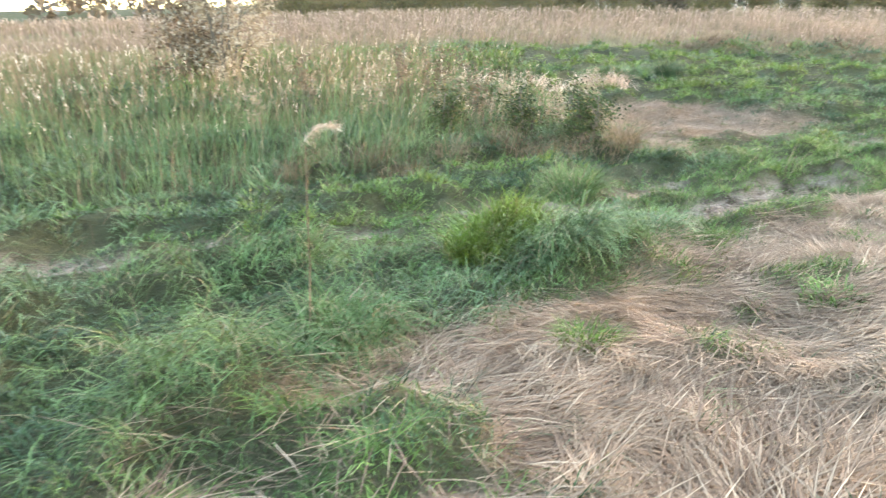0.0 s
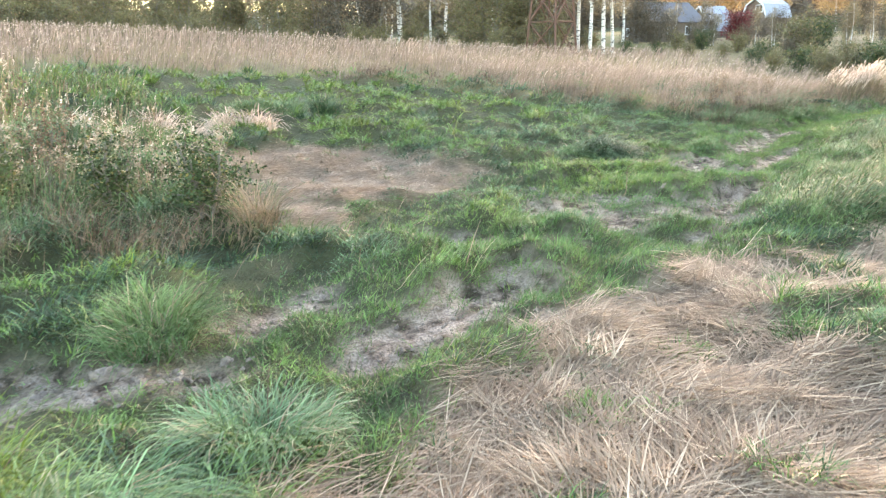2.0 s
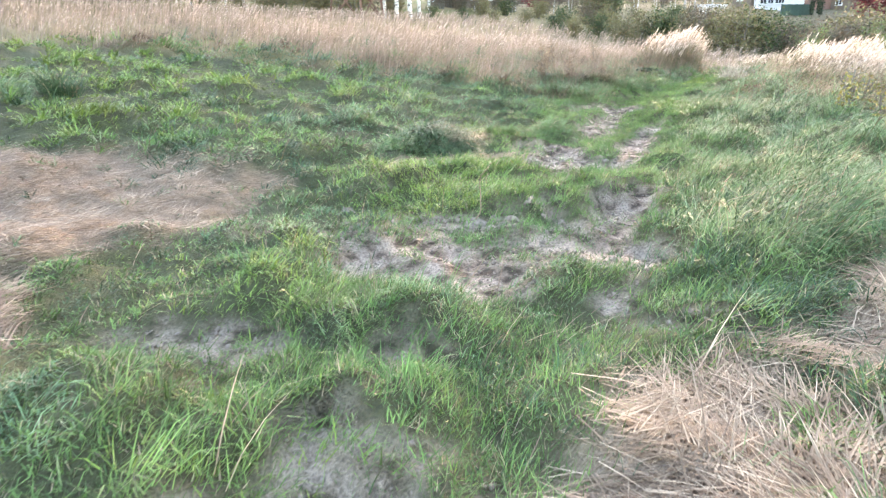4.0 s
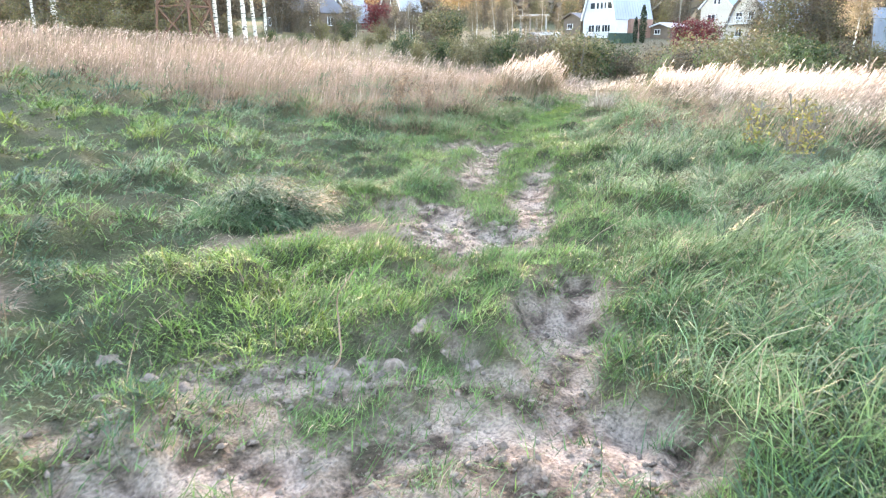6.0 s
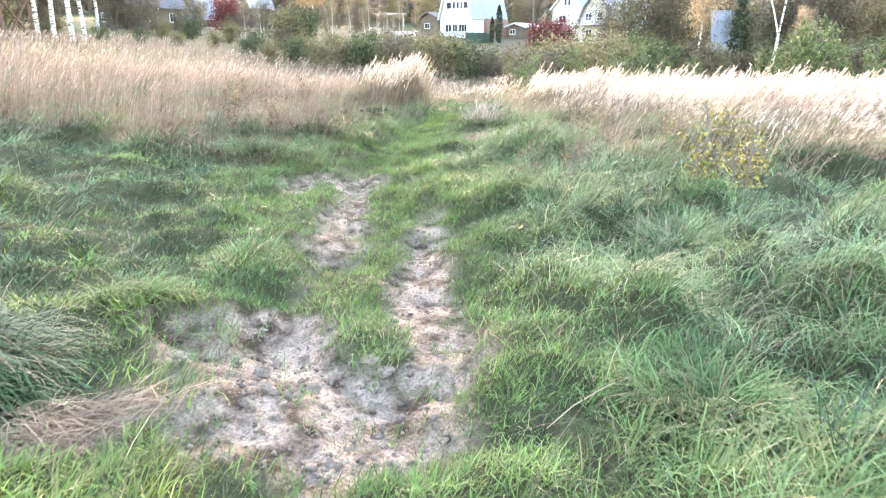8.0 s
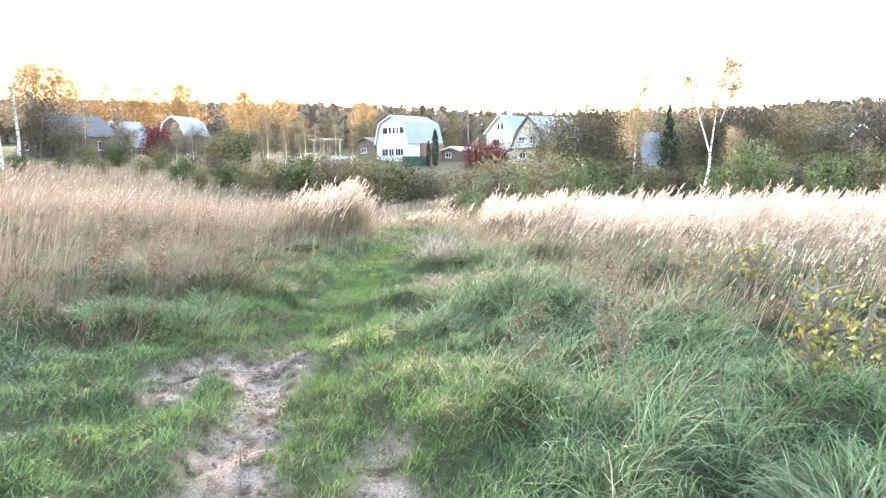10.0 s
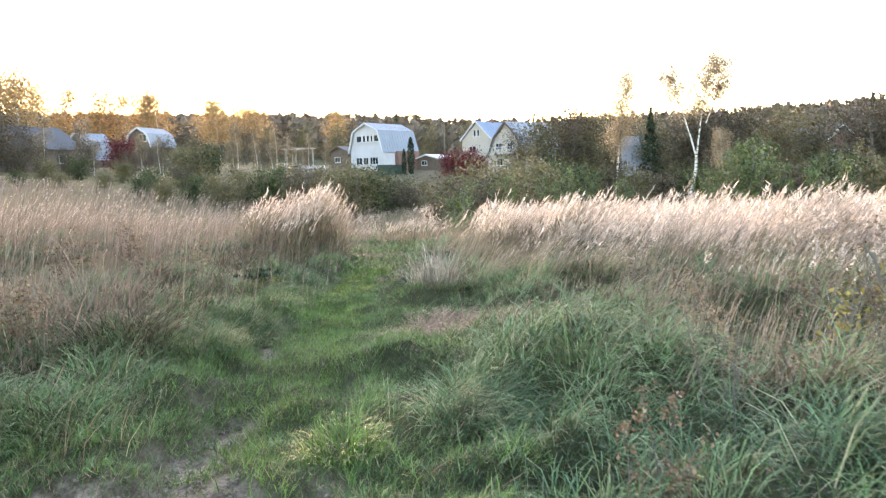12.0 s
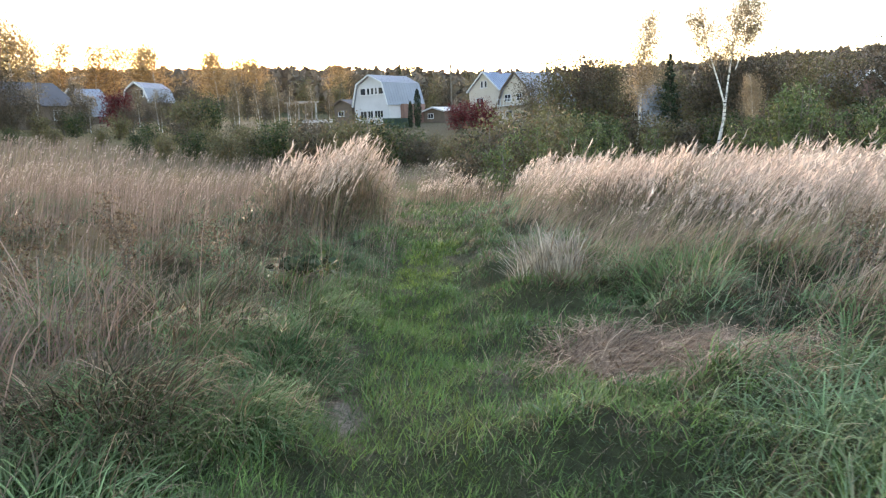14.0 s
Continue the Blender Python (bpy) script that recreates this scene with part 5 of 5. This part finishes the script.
def wild_plants():
    for x, y, h, sp in ((1.95, 9.6, 1.0, 0.36), (1.2, 9.95, 1.05, 0.34), (0.1, 10.2, 0.95, 0.34)):
        small_bush(x, y, h * 0.88, sp, 3300, 0.034, M_LEAF, "dark green leafy bush at the meadow's edge")
    for x, y in ((0.0, 10.9), (-0.5, 11.4), (0.6, 11.4), (-1.9, 11.0)):
        weed(x, y, 1.15, 7, M_WEED, "tall reddish brown dead weed", 0.05, 12)
    for x, y in ((1.5, 10.0), (2.1, 10.0), (0.9, 10.6), (1.8, 10.7), (0.2, 10.3), (-0.9, 10.4), (2.0, 11.6), (1.2, 12.2), (2.6, 12.9), (-2.5, 10.1)):
        weed(x, y, 0.72 if x > 0.5 else 0.95, 5, M_FLUFF, "grey-white weed gone to fluffy seed", 0.045, 7, "fluffy_weed")
    small_bush(-4.3, 15.6, 2.5, 0.95, 3600, 0.08, M_FLUFF, "large pale fluffy shrub gone to seed", "bush", 7)
    small_bush(-5.2, 15.9, 2.3, 0.85, 3000, 0.08, M_WEED, "brown and pale fluffy shrub gone to seed", "bush", 7)
    for x, y in ((1.6, 14.3), (2.5, 14.9), (3.1, 15.6), (3.7, 15.5), (0.8, 14.6), (2.1, 16.2)):
        tussock("plumed_tuft", x, y, 0.4, 0.62, 150, M_PLUME, "tuft with pale drooping plumes", "plumed grass", lean=0.9, width=0.014, dirn=W_DEG)
    for x, y, h in ((15.1, 16.2, 0.8), (14.5, 15.7, 0.75), (15.6, 16.7, 0.85), (16.9, 17.0, 0.8), (14.9, 15.3, 0.6), (17.4, 16.6, 0.7), (18.6, 17.0, 0.8)):
        weed(x, y, h, 7, M_WEED, "brown dead weed with dried flower clusters", 0.045, 10)
    for x, y, h in ((15.2, 10.8, 0.7), (15.9, 10.0, 0.85), (16.9, 11.0, 0.6), (13.2, 10.4, 0.75), (14.2, 11.2, 0.55), (17.6, 10.2, 0.7), (19.2, 11.6, 0.6)):
        weed(x, y, h, 6, M_WEED, "thin brown dead weed in the green meadow", 0.035, 8)
    for x, y, h in ((13.7, 9.25, 0.8), (14.5, 9.0, 0.75), (16.6, 10.2, 0.75), (17.4, 9.6, 0.7), (15.7, 9.2, 0.9)):
        small_bush(x, y, h, 0.2, 240, 0.045, M_YELLEAF, "young willow shoot with yellow autumn leaves", "sapling", 3, "yellow_sapling")
    small_bush(32.3, 18.1, 1.7, 0.62, 2400, 0.06, M_ASPEN, "olive green bush where the track dips", "bush", 6)
    small_bush(18.3, 15.75, 0.22, 0.25, 160, 0.1, M_SPRUCE, "dark broad-leaved weed at the track's edge", "weed", 4, "broad_leaf_weed")
    small_bush(18.6, 15.8, 0.2, 0.25, 140, 0.09, M_LEAF, "green broad-leaved weed at the track's edge", "weed", 4, "broad_leaf_weed")


wild_plants()


def lone_reed(x, y, h):
    ob = thing("plumed_reed", "single tall reed with a drooping pale plume", "reed", x, y)
    p = bend_path((0, 0, -0.02), (0.08, -0.04, 1), h, 7, 0.03)
    V, P = tube(p, np.linspace(0.005, 0.002, 8), 5)
    me = mesh_np("stalk", V, P)
    me.materials.append(M_STRAW)
    child("stalk", me, ob)
    q = bend_path(p[-1], (0.5, -0.25, 0.9), 0.2, 8, 0.05, -0.2)
    n = 260
    c = q[rng.integers(0, 9, n)]
    V, P, _ = blade_arrays(c, rng.uniform(0.04, 0.09, n), np.full(n, 0.003), rng.normal(-0.4, 0.8, n), rng.uniform(0.7, 1.8, n), rng.uniform(0.2, 0.9, n), 2)
    me = mesh_np("plume", V, P)
    me.materials.append(M_PLUME)
    child("plume", me, ob)


for lx, ly, lh in ((-0.72, 3.55, 1.08),):
    lone_reed(lx, ly, lh)


# ---- clods, stone, stick ----
def clod(x, y, r, label, mat, name="soil_clod"):
    bm = bmesh.new()
    bmesh.ops.create_icosphere(bm, subdivisions=3, radius=r)
    off = Vector((x * 9, y * 9, r * 50))
    for v in bm.verts:
        v.co *= 0.8 + 0.5 * noise.noise(v.co / r * 1.1 + off) + 0.38 * noise.noise(v.co / r * 2.7 + off) + 0.22 * noise.noise(v.co / r * 6.5 + off)
        v.co.z *= 0.85
        v.co.x *= 0.7 + 0.5 * (off.x % 1)
    me = bpy.data.meshes.new(name)
    bm.to_mesh(me)
    bm.free()
    me.polygons.foreach_set("use_smooth", np.ones(len(me.polygons), bool))
    me.materials.append(mat)
    ob = tagged(new(name, me), label, "clod" if name == "soil_clod" else "stone", "mud clods" if name == "soil_clod" else "")
    ob.location = (x, y, float(height(x, y)) - r * 0.32)
    ob.rotation_euler = (0, 0, x * 5)


def clods():
    for _ in range(64):
        f = rng.random()
        x, y = 7.0 - 1.1 * f + rng.normal(0, 0.15), 8.75 + 1.2 * f + rng.normal(0, 0.15)
        clod(x, y, float(0.016 + 0.085 * rng.random() ** 2.4), "dry pale grey clod of churned mud", M_CLOD)
    for _ in range(80):
        x, y = rng.normal(9.15, 0.32), rng.normal(10.3, 0.36)
        clod(x, y, float(0.014 + 0.035 * rng.random() ** 1.6), "small grey clod in the churned mud", M_CLOD)
    for _ in range(22):
        x, y = rng.normal(1.0, 0.4), rng.normal(6.3, 0.12)
        clod(x, y, float(rng.uniform(0.02, 0.05)), "small grey clod at the rut's edge", M_CLOD)
    clod(1.0, 6.42, 0.13, "grey weathered stone lying in the rut", M_CLOD, "field_stone")
    st = bend_path((0, 0, 0.05), (0.5, -0.5, 0.7), 0.55, 10, 0.3, -0.1)
    V, P = tube(st, np.linspace(0.006, 0.0025, 11), 6)
    me = mesh_np("stick", V, P)
    me.materials.append(M_STRAW)
    ob = tagged(new("stick", me), "bent pale dry stick lying on the clods", "stick")
    ob.location = (6.55, 9.2, float(height(6.55, 9.2)))


clods()


def crumbs():
    """Loose crumbs of soil on the bare ground, far too many to count."""
    x, y = scatter(0, 15.5, 5.3, 14.2, 420)
    ok = rng.random(len(x)) < (bare_at(x, y) > 0.35) * (1 - 0.5 * straw_at(x, y))
    x, y = x[ok], y[ok]
    n = len(x)
    r = 0.004 + 0.017 * rng.random(n) ** 2.5
    c = rooted(x, y, 0) + np.stack((0 * r, 0 * r, r * 0.3), 1)
    dirs = np.array(((1, 0, 0), (0, 1, 0), (-1, 0, 0), (0, -1, 0), (0, 0, 0.8), (0, 0, -0.8)))
    V = c[:, None] + dirs[None] * (r[:, None] * rng.uniform(0.5, 1.5, (n, 6)))[:, :, None] + rng.normal(0, 0.3, (n, 6, 3)) * r[:, None, None]
    T = np.array(((0, 1, 4), (1, 2, 4), (2, 3, 4), (3, 0, 4), (1, 0, 5), (2, 1, 5), (3, 2, 5), (0, 3, 5)))
    stuff("soil_crumbs", [(V.reshape(-1, 3), [((np.arange(n) * 6)[:, None, None] + T).reshape(-1, 3)])], M_CLOD, "loose crumbs of dry grey soil in the ruts", "soil")


crumbs()

# ---- houses, fences and masts beyond the meadow ----
M_WHITE = plain_mat("white_siding", (0.52, 0.51, 0.52), (0.44, 0.43, 0.44), 0.6, 0.7, 0, 0.1, 12)
M_CREAM = plain_mat("cream_plaster", (0.48, 0.43, 0.36), (0.42, 0.37, 0.31), 0.6, 0.8, 0, 0.1, 12)
M_ROOF = plain_mat("blue_grey_metal_roof", (0.20, 0.22, 0.26), (0.25, 0.27, 0.31), 0.5, 0.5, 0.1, 0.1, 9)
M_BLUEROOF = plain_mat("blue_slate_roof", (0.17, 0.21, 0.30), (0.22, 0.26, 0.34), 0.6, 0.6, 0, 0.2, 9)
M_DARKROOF = plain_mat("dark_slate_roof", (0.05, 0.052, 0.06), (0.07, 0.07, 0.08), 0.6, 0.7, 0, 0.2, 9)
M_LOG = plain_mat("dark_timber", (0.10, 0.075, 0.055), (0.15, 0.11, 0.08), 1.0, 0.8, 0, 0.3, 14)
M_BRICK = plain_mat("red_brick", (0.2, 0.115, 0.09), (0.16, 0.09, 0.07), 2.0, 0.85, 0, 0.3, 18)
M_FENCE = plain_mat("dark_green_fence", (0.02, 0.045, 0.035), (0.03, 0.06, 0.045), 1.0, 0.5)
M_RUST = plain_mat("rusty_steel", (0.11, 0.055, 0.038), (0.16, 0.085, 0.055), 2.0, 0.8, 0.3)
M_POLE = plain_mat("weathered_concrete", (0.30, 0.28, 0.26), (0.38, 0.36, 0.33), 1.0, 0.9)
M_FRAME = plain_mat("white_window_frame", (0.55, 0.55, 0.55), (0.48, 0.48, 0.48), 3.0, 0.5, 0, 0)


def glass_mat():
    m, nt, p = mat_nodes("dark_window_glass")
    n = noise_node(nt, 0.6, 2)
    nt.links.new(ramp(nt, n.outputs["Fac"], [(0.3, (0.015, 0.017, 0.02)), (0.7, (0.04, 0.043, 0.05))]), p.inputs["Base Color"])
    p.inputs["Roughness"].default_value = 0.08
    return m


M_GLASS = glass_mat()


def box(bm, x0, x1, y0, y1, z0, z1):
    r = bmesh.ops.create_cube(bm, size=1)["verts"]
    for v in r:
        v.co = Vector(((x0 + x1) / 2 + v.co.x * (x1 - x0), (y0 + y1) / 2 + v.co.y * (y1 - y0), (z0 + z1) / 2 + v.co.z * (z1 - z0)))
    return r


def part(name, bm, material, parent, label=""):
    me = bpy.data.meshes.new(name)
    bm.to_mesh(me)
    bm.free()
    me.materials.append(material)
    return child(name, me, parent, label)


def prism(bm, profile, y0, y1):
    a = [bm.verts.new((x, y0, z)) for x, z in profile]
    b = [bm.verts.new((x, y1, z)) for x, z in profile]
    n = len(profile)
    bm.faces.new(a)
    bm.faces.new(b[::-1])
    for k in range(n):
        bm.faces.new((a[k], b[k], b[(k + 1) % n], a[(k + 1) % n]))
    bmesh.ops.recalc_face_normals(bm, faces=bm.faces)


def bar(bm, p, q, t):
    """A square bar from p to q."""
    p, q = Vector(p), Vector(q)
    m = Matrix.Translation((p + q) / 2) @ (q - p).to_track_quat("Z", "Y").to_matrix().to_4x4()
    for v in bmesh.ops.create_cube(bm, size=1)["verts"]:
        v.co = m @ Vector((v.co.x * t, v.co.y * t, v.co.z * (q - p).length))


def window(root, face, a0, a1, z0, z1, w, bars=2):
    """A window on the gable (y = 0) or on the long side (x = w): frame with sill, and the pane in it."""
    def put(bm, b0, b1, c0, c1, d0, d1):
        if face == "gable":
            box(bm, b0, b1, -d1, -d0, c0, c1)
        else:
            box(bm, w + d0, w + d1, b0, b1, c0, c1)
    bm = bmesh.new()
    t = 0.09
    for b0, b1, c0, c1 in ((a0, a1, z1 - t, z1), (a0, a1, z0, z0 + t), (a0, a0 + t, z0 + t, z1 - t), (a1 - t, a1, z0 + t, z1 - t)):
        put(bm, b0, b1, c0, c1, 0.003, 0.08)
    for k in range(1, bars):
        m = a0 + (a1 - a0) * k / bars
        put(bm, m - 0.035, m + 0.035, z0 + t, z1 - t, 0.003, 0.07)
    put(bm, a0 - 0.06, a1 + 0.06, z0 - 0.06, z0, 0.003, 0.16)
    fr = part("window", bm, M_FRAME, root, "white window frame with sill")
    bm = bmesh.new()
    put(bm, a0 + t, a1 - t, z0 + t, z1 - t, 0.003, 0.03)
    part("pane", bm, M_GLASS, fr, "dark reflecting pane")


def house(name, label, az, d, turn, w, ln, profile, wall_mat, roof_mat, wins, verge=None, ribs=True, lift=0.2, chimney=False):
    """profile: the right half of the roof line from eave to ridge, as (distance in from the side, height)."""
    cx, cy = at_az(az, d)
    c, s = math.cos(radians(turn)), math.sin(radians(turn))
    x, y = cx - c * w, cy - s * w
    root = thing(name, label, "house", x, y, float(height(cx, cy)) + lift, turn)
    half = [(w - i, z) for i, z in profile]
    left = [(i, z) for i, z in profile[::-1] if i < w / 2 - 0.01]
    bm = bmesh.new()
    prism(bm, [(0, -0.6), (w, -0.6)] + [(px, pz - 0.05) for px, pz in half] + [(px, pz - 0.05) for px, pz in left], 0, ln)
    part("wall", bm, wall_mat, root)
    line = [(w - i, z) for i, z in profile]
    line = line + [(w - px, pz) for px, pz in line[::-1][1:]]
    (ex, ez), (fx, fz) = line[0], line[1]
    k = 0.35 / math.hypot(ex - fx, ez - fz)
    line[0] = (ex + (ex - fx) * k, ez + (ez - fz) * k)
    line[-1] = (w - line[0][0], line[0][1])
    bm = bmesh.new()
    for (x0, z0), (x1, z1) in zip(line, line[1:]):
        L = math.hypot(x1 - x0, z1 - z0)
        nx, nz = -(z1 - z0) / L, (x1 - x0) / L
        if nz < 0:
            nx, nz = -nx, -nz
        prism(bm, [(x0, z0), (x1, z1), (x1 + nx * 0.12, z1 + nz * 0.12), (x0 + nx * 0.12, z0 + nz * 0.12)], -0.35, ln + 0.35)
        if ribs:
            m = int(ln / 0.55)
            for j in range(m + 1):
                yy = -0.3 + (ln + 0.6) * j / m
                prism(bm, [(x0 + nx * 0.12, z0 + nz * 0.12), (x1 + nx * 0.12, z1 + nz * 0.12), (x1 + nx * 0.16, z1 + nz * 0.16), (x0 + nx * 0.16, z0 + nz * 0.16)], yy - 0.02, yy + 0.02)
    roof = part("roof", bm, roof_mat, root)
    bm = bmesh.new()
    for (x0, z0), (x1, z1) in zip(line, line[1:]):
        bar(bm, (x0, -0.40, z0 + 0.02), (x1, -0.40, z1 + 0.02), 0.2)
    part("verge_board", bm, verge or M_FRAME, roof)
    if chimney:
        bm = bmesh.new()
        box(bm, w * 0.5 - 0.3, w * 0.5 + 0.3, ln * 0.5, ln * 0.5 + 0.6, profile[-1][1] - 0.5, profile[-1][1] + 0.7)
        part("chimney", bm, M_BRICK, roof)
    for fw in wins:
        window(root, fw[0], fw[1], fw[2], fw[3], fw[4], w, fw[5])
    return root


def village():
    h1 = house("gambrel_house", "white two-storey house with blue-grey gambrel roof", 65.75, 114, -110, 7.6, 7.8, [(0.0, 3.1), (1.0, 6.2), (3.8, 7.5)], M_WHITE, M_ROOF,
               [("gable", 1.5, 2.75, 4.5, 5.6, 1), ("gable", 2.95, 3.65, 4.5, 5.6, 1), ("gable", 3.85, 4.55, 4.5, 5.6, 1), ("gable", 4.75, 5.3, 4.5, 5.6, 1), ("gable", 5.5, 6.7, 4.5, 5.6, 1),
                ("gable", 1.3, 2.8, 0.9, 2.1, 2), ("gable", 3.0, 4.2, 0.9, 2.1, 2), ("gable", 4.5, 6.4, 0.9, 2.1, 3)], M_FRAME)
    bm = bmesh.new()
    box(bm, 7.603, 8.3, 2.6, 7.6, -0.4, 2.95)
    part("annex_wall", bm, M_BRICK, h1, "red brick annex under the roof's edge")
    house("plaster_house", "cream plastered house with blue slate gable roof", 74.3, 124, -110, 6.4, 8.5, [(0.0, 5.0), (3.2, 8.0)], M_CREAM, M_BLUEROOF,
          [("gable", 2.5, 3.1, 5.4, 6.6, 1), ("gable", 3.3, 3.9, 5.4, 6.6, 1), ("gable", 1.5, 3.1, 2.6, 3.8, 2)], M_FRAME, True, 0.3, True)
    h3 = house("gambrel_cottage", "cream cottage with brown verges and grey-blue gambrel roof", 77.0, 108, -122, 8.0, 8.5, [(0.0, 2.6), (1.5, 5.4), (4.0, 7.6)], M_CREAM, M_ROOF,
               [("gable", 1.6, 3.0, 3.4, 4.5, 2), ("gable", 4.2, 5.4, 3.4, 4.5, 2), ("gable", 1.8, 3.2, 1.0, 2.1, 2)], M_LOG, True, 0.3)
    bm = bmesh.new()
    box(bm, 1.2, 6.8, -1.3, -0.003, 2.75, 2.9)
    for k in range(9):
        bar(bm, (1.3 + k * 0.68, -1.25, 2.9), (1.3 + k * 0.68, -1.25, 3.8), 0.05)
    bar(bm, (1.2, -1.25, 3.8), (6.8, -1.25, 3.8), 0.07)
    part("balcony", bm, M_FRAME, h3, "white railed balcony")
    house("timber_house", "dark timber cottage with dark slate roof", 39.7, 98, -100, 9.5, 8.0, [(0.0, 2.7), (4.75, 5.6)], M_LOG, M_DARKROOF,
          [("gable", 1.5, 2.5, 0.9, 2.1, 2), ("gable", 4.0, 5.0, 0.9, 2.1, 2), ("side", 2.0, 3.0, 0.9, 2.1, 2), ("side", 5.0, 6.0, 0.9, 2.1, 2)], M_LOG, False)
    house("metal_roofed_cottage", "small cottage with pale grey-blue rounded gambrel roof", 44.0, 112, -100, 4.2, 4.0, [(0.0, 1.2), (0.5, 3.4), (2.1, 4.7)], M_LOG, M_ROOF, [("gable", 1.5, 2.6, 1.4, 2.5, 2)])
    house("metal_roofed_cottage", "cottage with pale blue gambrel roof among birches", 48.4, 122, -85, 4.6, 6.0, [(0.0, 3.0), (0.7, 4.8), (2.3, 5.8)], M_LOG, M_ROOF, [("gable", 2.3, 3.7, 3.6, 4.8, 2)])
    house("metal_roofed_cottage", "grey-blue roofed cottage half hidden by trees", 84.9, 88, -152, 4.0, 4.6, [(0.0, 1.4), (0.7, 4.6), (2.0, 5.8)], M_LOG, M_ROOF, [("gable", 1.4, 2.6, 1.8, 2.8, 2)], M_LOG)
    house("brick_house", "brown brick house with pale verges behind trees", 101.2, 92, -60, 6.0, 7.0, [(0.0, 4.2), (3.25, 6.9)], M_BRICK, M_DARKROOF, [("gable", 1.4, 2.6, 3.0, 4.2, 2), ("gable", 3.8, 5.0, 3.0, 4.2, 2)])
    house("garden_shed", "low shed with a pale flat-pitched roof", 70.0, 116, -110, 4.4, 4.0, [(0.0, 1.6), (2.2, 2.2)], M_LOG, M_WHITE, [("gable", 1.0, 2.2, 0.5, 1.3, 2)], None, False)
    house("garden_shed", "brown garden shed beside the white house", 62.9, 120, -110, 4.2, 4.0, [(0.0, 2.8), (2.1, 3.6)], M_LOG, M_DARKROOF, [("gable", 1.0, 2.4, 1.0, 1.9, 2)], M_LOG, False)
    # dark green fence before the white house
    x, y = at_az(65.3, 101)
    fence = thing("panel_fence", "dark green sheet-metal garden fence", "fence", x, y, None, -18)
    for k in range(9):
        bm = bmesh.new()
        box(bm, k * 0.66, k * 0.66 + 0.64, -0.02, 0.02, 0.08, 1.55)
        for j in range(4):
            box(bm, k * 0.66 + 0.06 + j * 0.16, k * 0.66 + 0.12 + j * 0.16, -0.045, -0.022, 0.08, 1.55)
        part("panel", bm, M_FENCE, fence)
    for k in range(5):
        bm = bmesh.new()
        box(bm, k * 1.45, k * 1.45 + 0.08, 0.024, 0.1, -0.4, 1.6)
        part("post", bm, M_FENCE, fence)
    # open timber carport
    x, y = at_az(58.9, 104)
    port = thing("carport_frame", "weathered open timber carport frame", "carport", x, y, None, -25)
    for px in (0, 2.9):
        for py in (0, 2.6):
            bm = bmesh.new()
            bar(bm, (px, py, -0.3), (px, py, 3.4), 0.16)
            part("post", bm, M_POLE, port)
    for py in (0, 2.6):
        bm = bmesh.new()
        bar(bm, (-0.5, py, 3.49), (3.4, py, 3.49), 0.17)
        part("beam", bm, M_POLE, port)
    x, y = at_az(59.2, 100)
    pl = thing("plank_stack", "long pale stacked planks lying in the garden", "planks", x, y, None, -25)
    for k in range(3):
        bm = bmesh.new()
        box(bm, 0, 4.5, -0.4, 0.4, k * 0.13 + 0.9, k * 0.13 + 1.02)
        part("plank", bm, M_WHITE, pl)
    for px in (0.5, 3.8):
        bm = bmesh.new()
        box(bm, px, px + 0.2, -0.4, 0.4, -0.2, 0.897)
        part("trestle", bm, M_POLE, pl)
    # utility pole
    x, y = at_az(70.6, 112)
    up = thing("utility_pole", "dark weathered utility pole with crossarm", "pole", x, y)
    V, P = tube(np.array([(0, 0, z) for z in (-0.5, 3, 6, 8.9)]), (0.15, 0.13, 0.115, 0.09), 8)
    me = mesh_np("shaft", V, P)
    me.materials.append(M_BARK)
    child("shaft", me, up)
    bm = bmesh.new()
    bar(bm, (-0.8, 0.13, 8.3), (0.8, 0.13, 8.3), 0.1)
    part("crossarm", bm, M_RUST, up)
    for k in (-0.7, 0, 0.7):
        bm = bmesh.new()
        bar(bm, (k, 0.13, 8.35), (k, 0.13, 8.6), 0.07)
        part("insulator", bm, M_FRAME, up)
    lattice("steel_mast", "thin far lattice radio mast", at_az(74.7, 400), 0.9, 0.5, float(1.35 + math.tan(radians(6.2)) * 400), 0.16, 12)
    lattice("power_pylon", "rusty steel lattice power pylon at the woods", at_az(33.3, 74, (4.9, 7.2)), 3.8, 1.4, None, 0.2, 5)


def lattice(name, label, at, wide, top, to_z, t, bays):
    x, y = at
    root = thing(name, label, "mast", x, y, None, 20)
    z0 = float(height(x, y))
    H = 17.0 if to_z is None else to_z - z0

    def corner(k, f):
        hw = (wide + (top - wide) * f) / 2
        return Vector(((1, 1, -1, -1)[k] * hw, (1, -1, -1, 1)[k] * hw, -0.3 + f * (H + 0.3)))
    for k in range(4):
        bm = bmesh.new()
        bar(bm, corner(k, 0), corner(k, 1), t)
        part("leg", bm, M_RUST, root)
    for j in range(bays):
        f0, f1 = j / bays, (j + 1) / bays
        for k in range(4):
            for a, b in ((corner(k, f0), corner((k + 1) % 4, f1)), (corner((k + 1) % 4, f0), corner(k, f1)), (corner(k, f1), corner((k + 1) % 4, f1))):
                bm = bmesh.new()
                bar(bm, a, b, t * 0.6)
                part("brace", bm, M_RUST, root)


village()
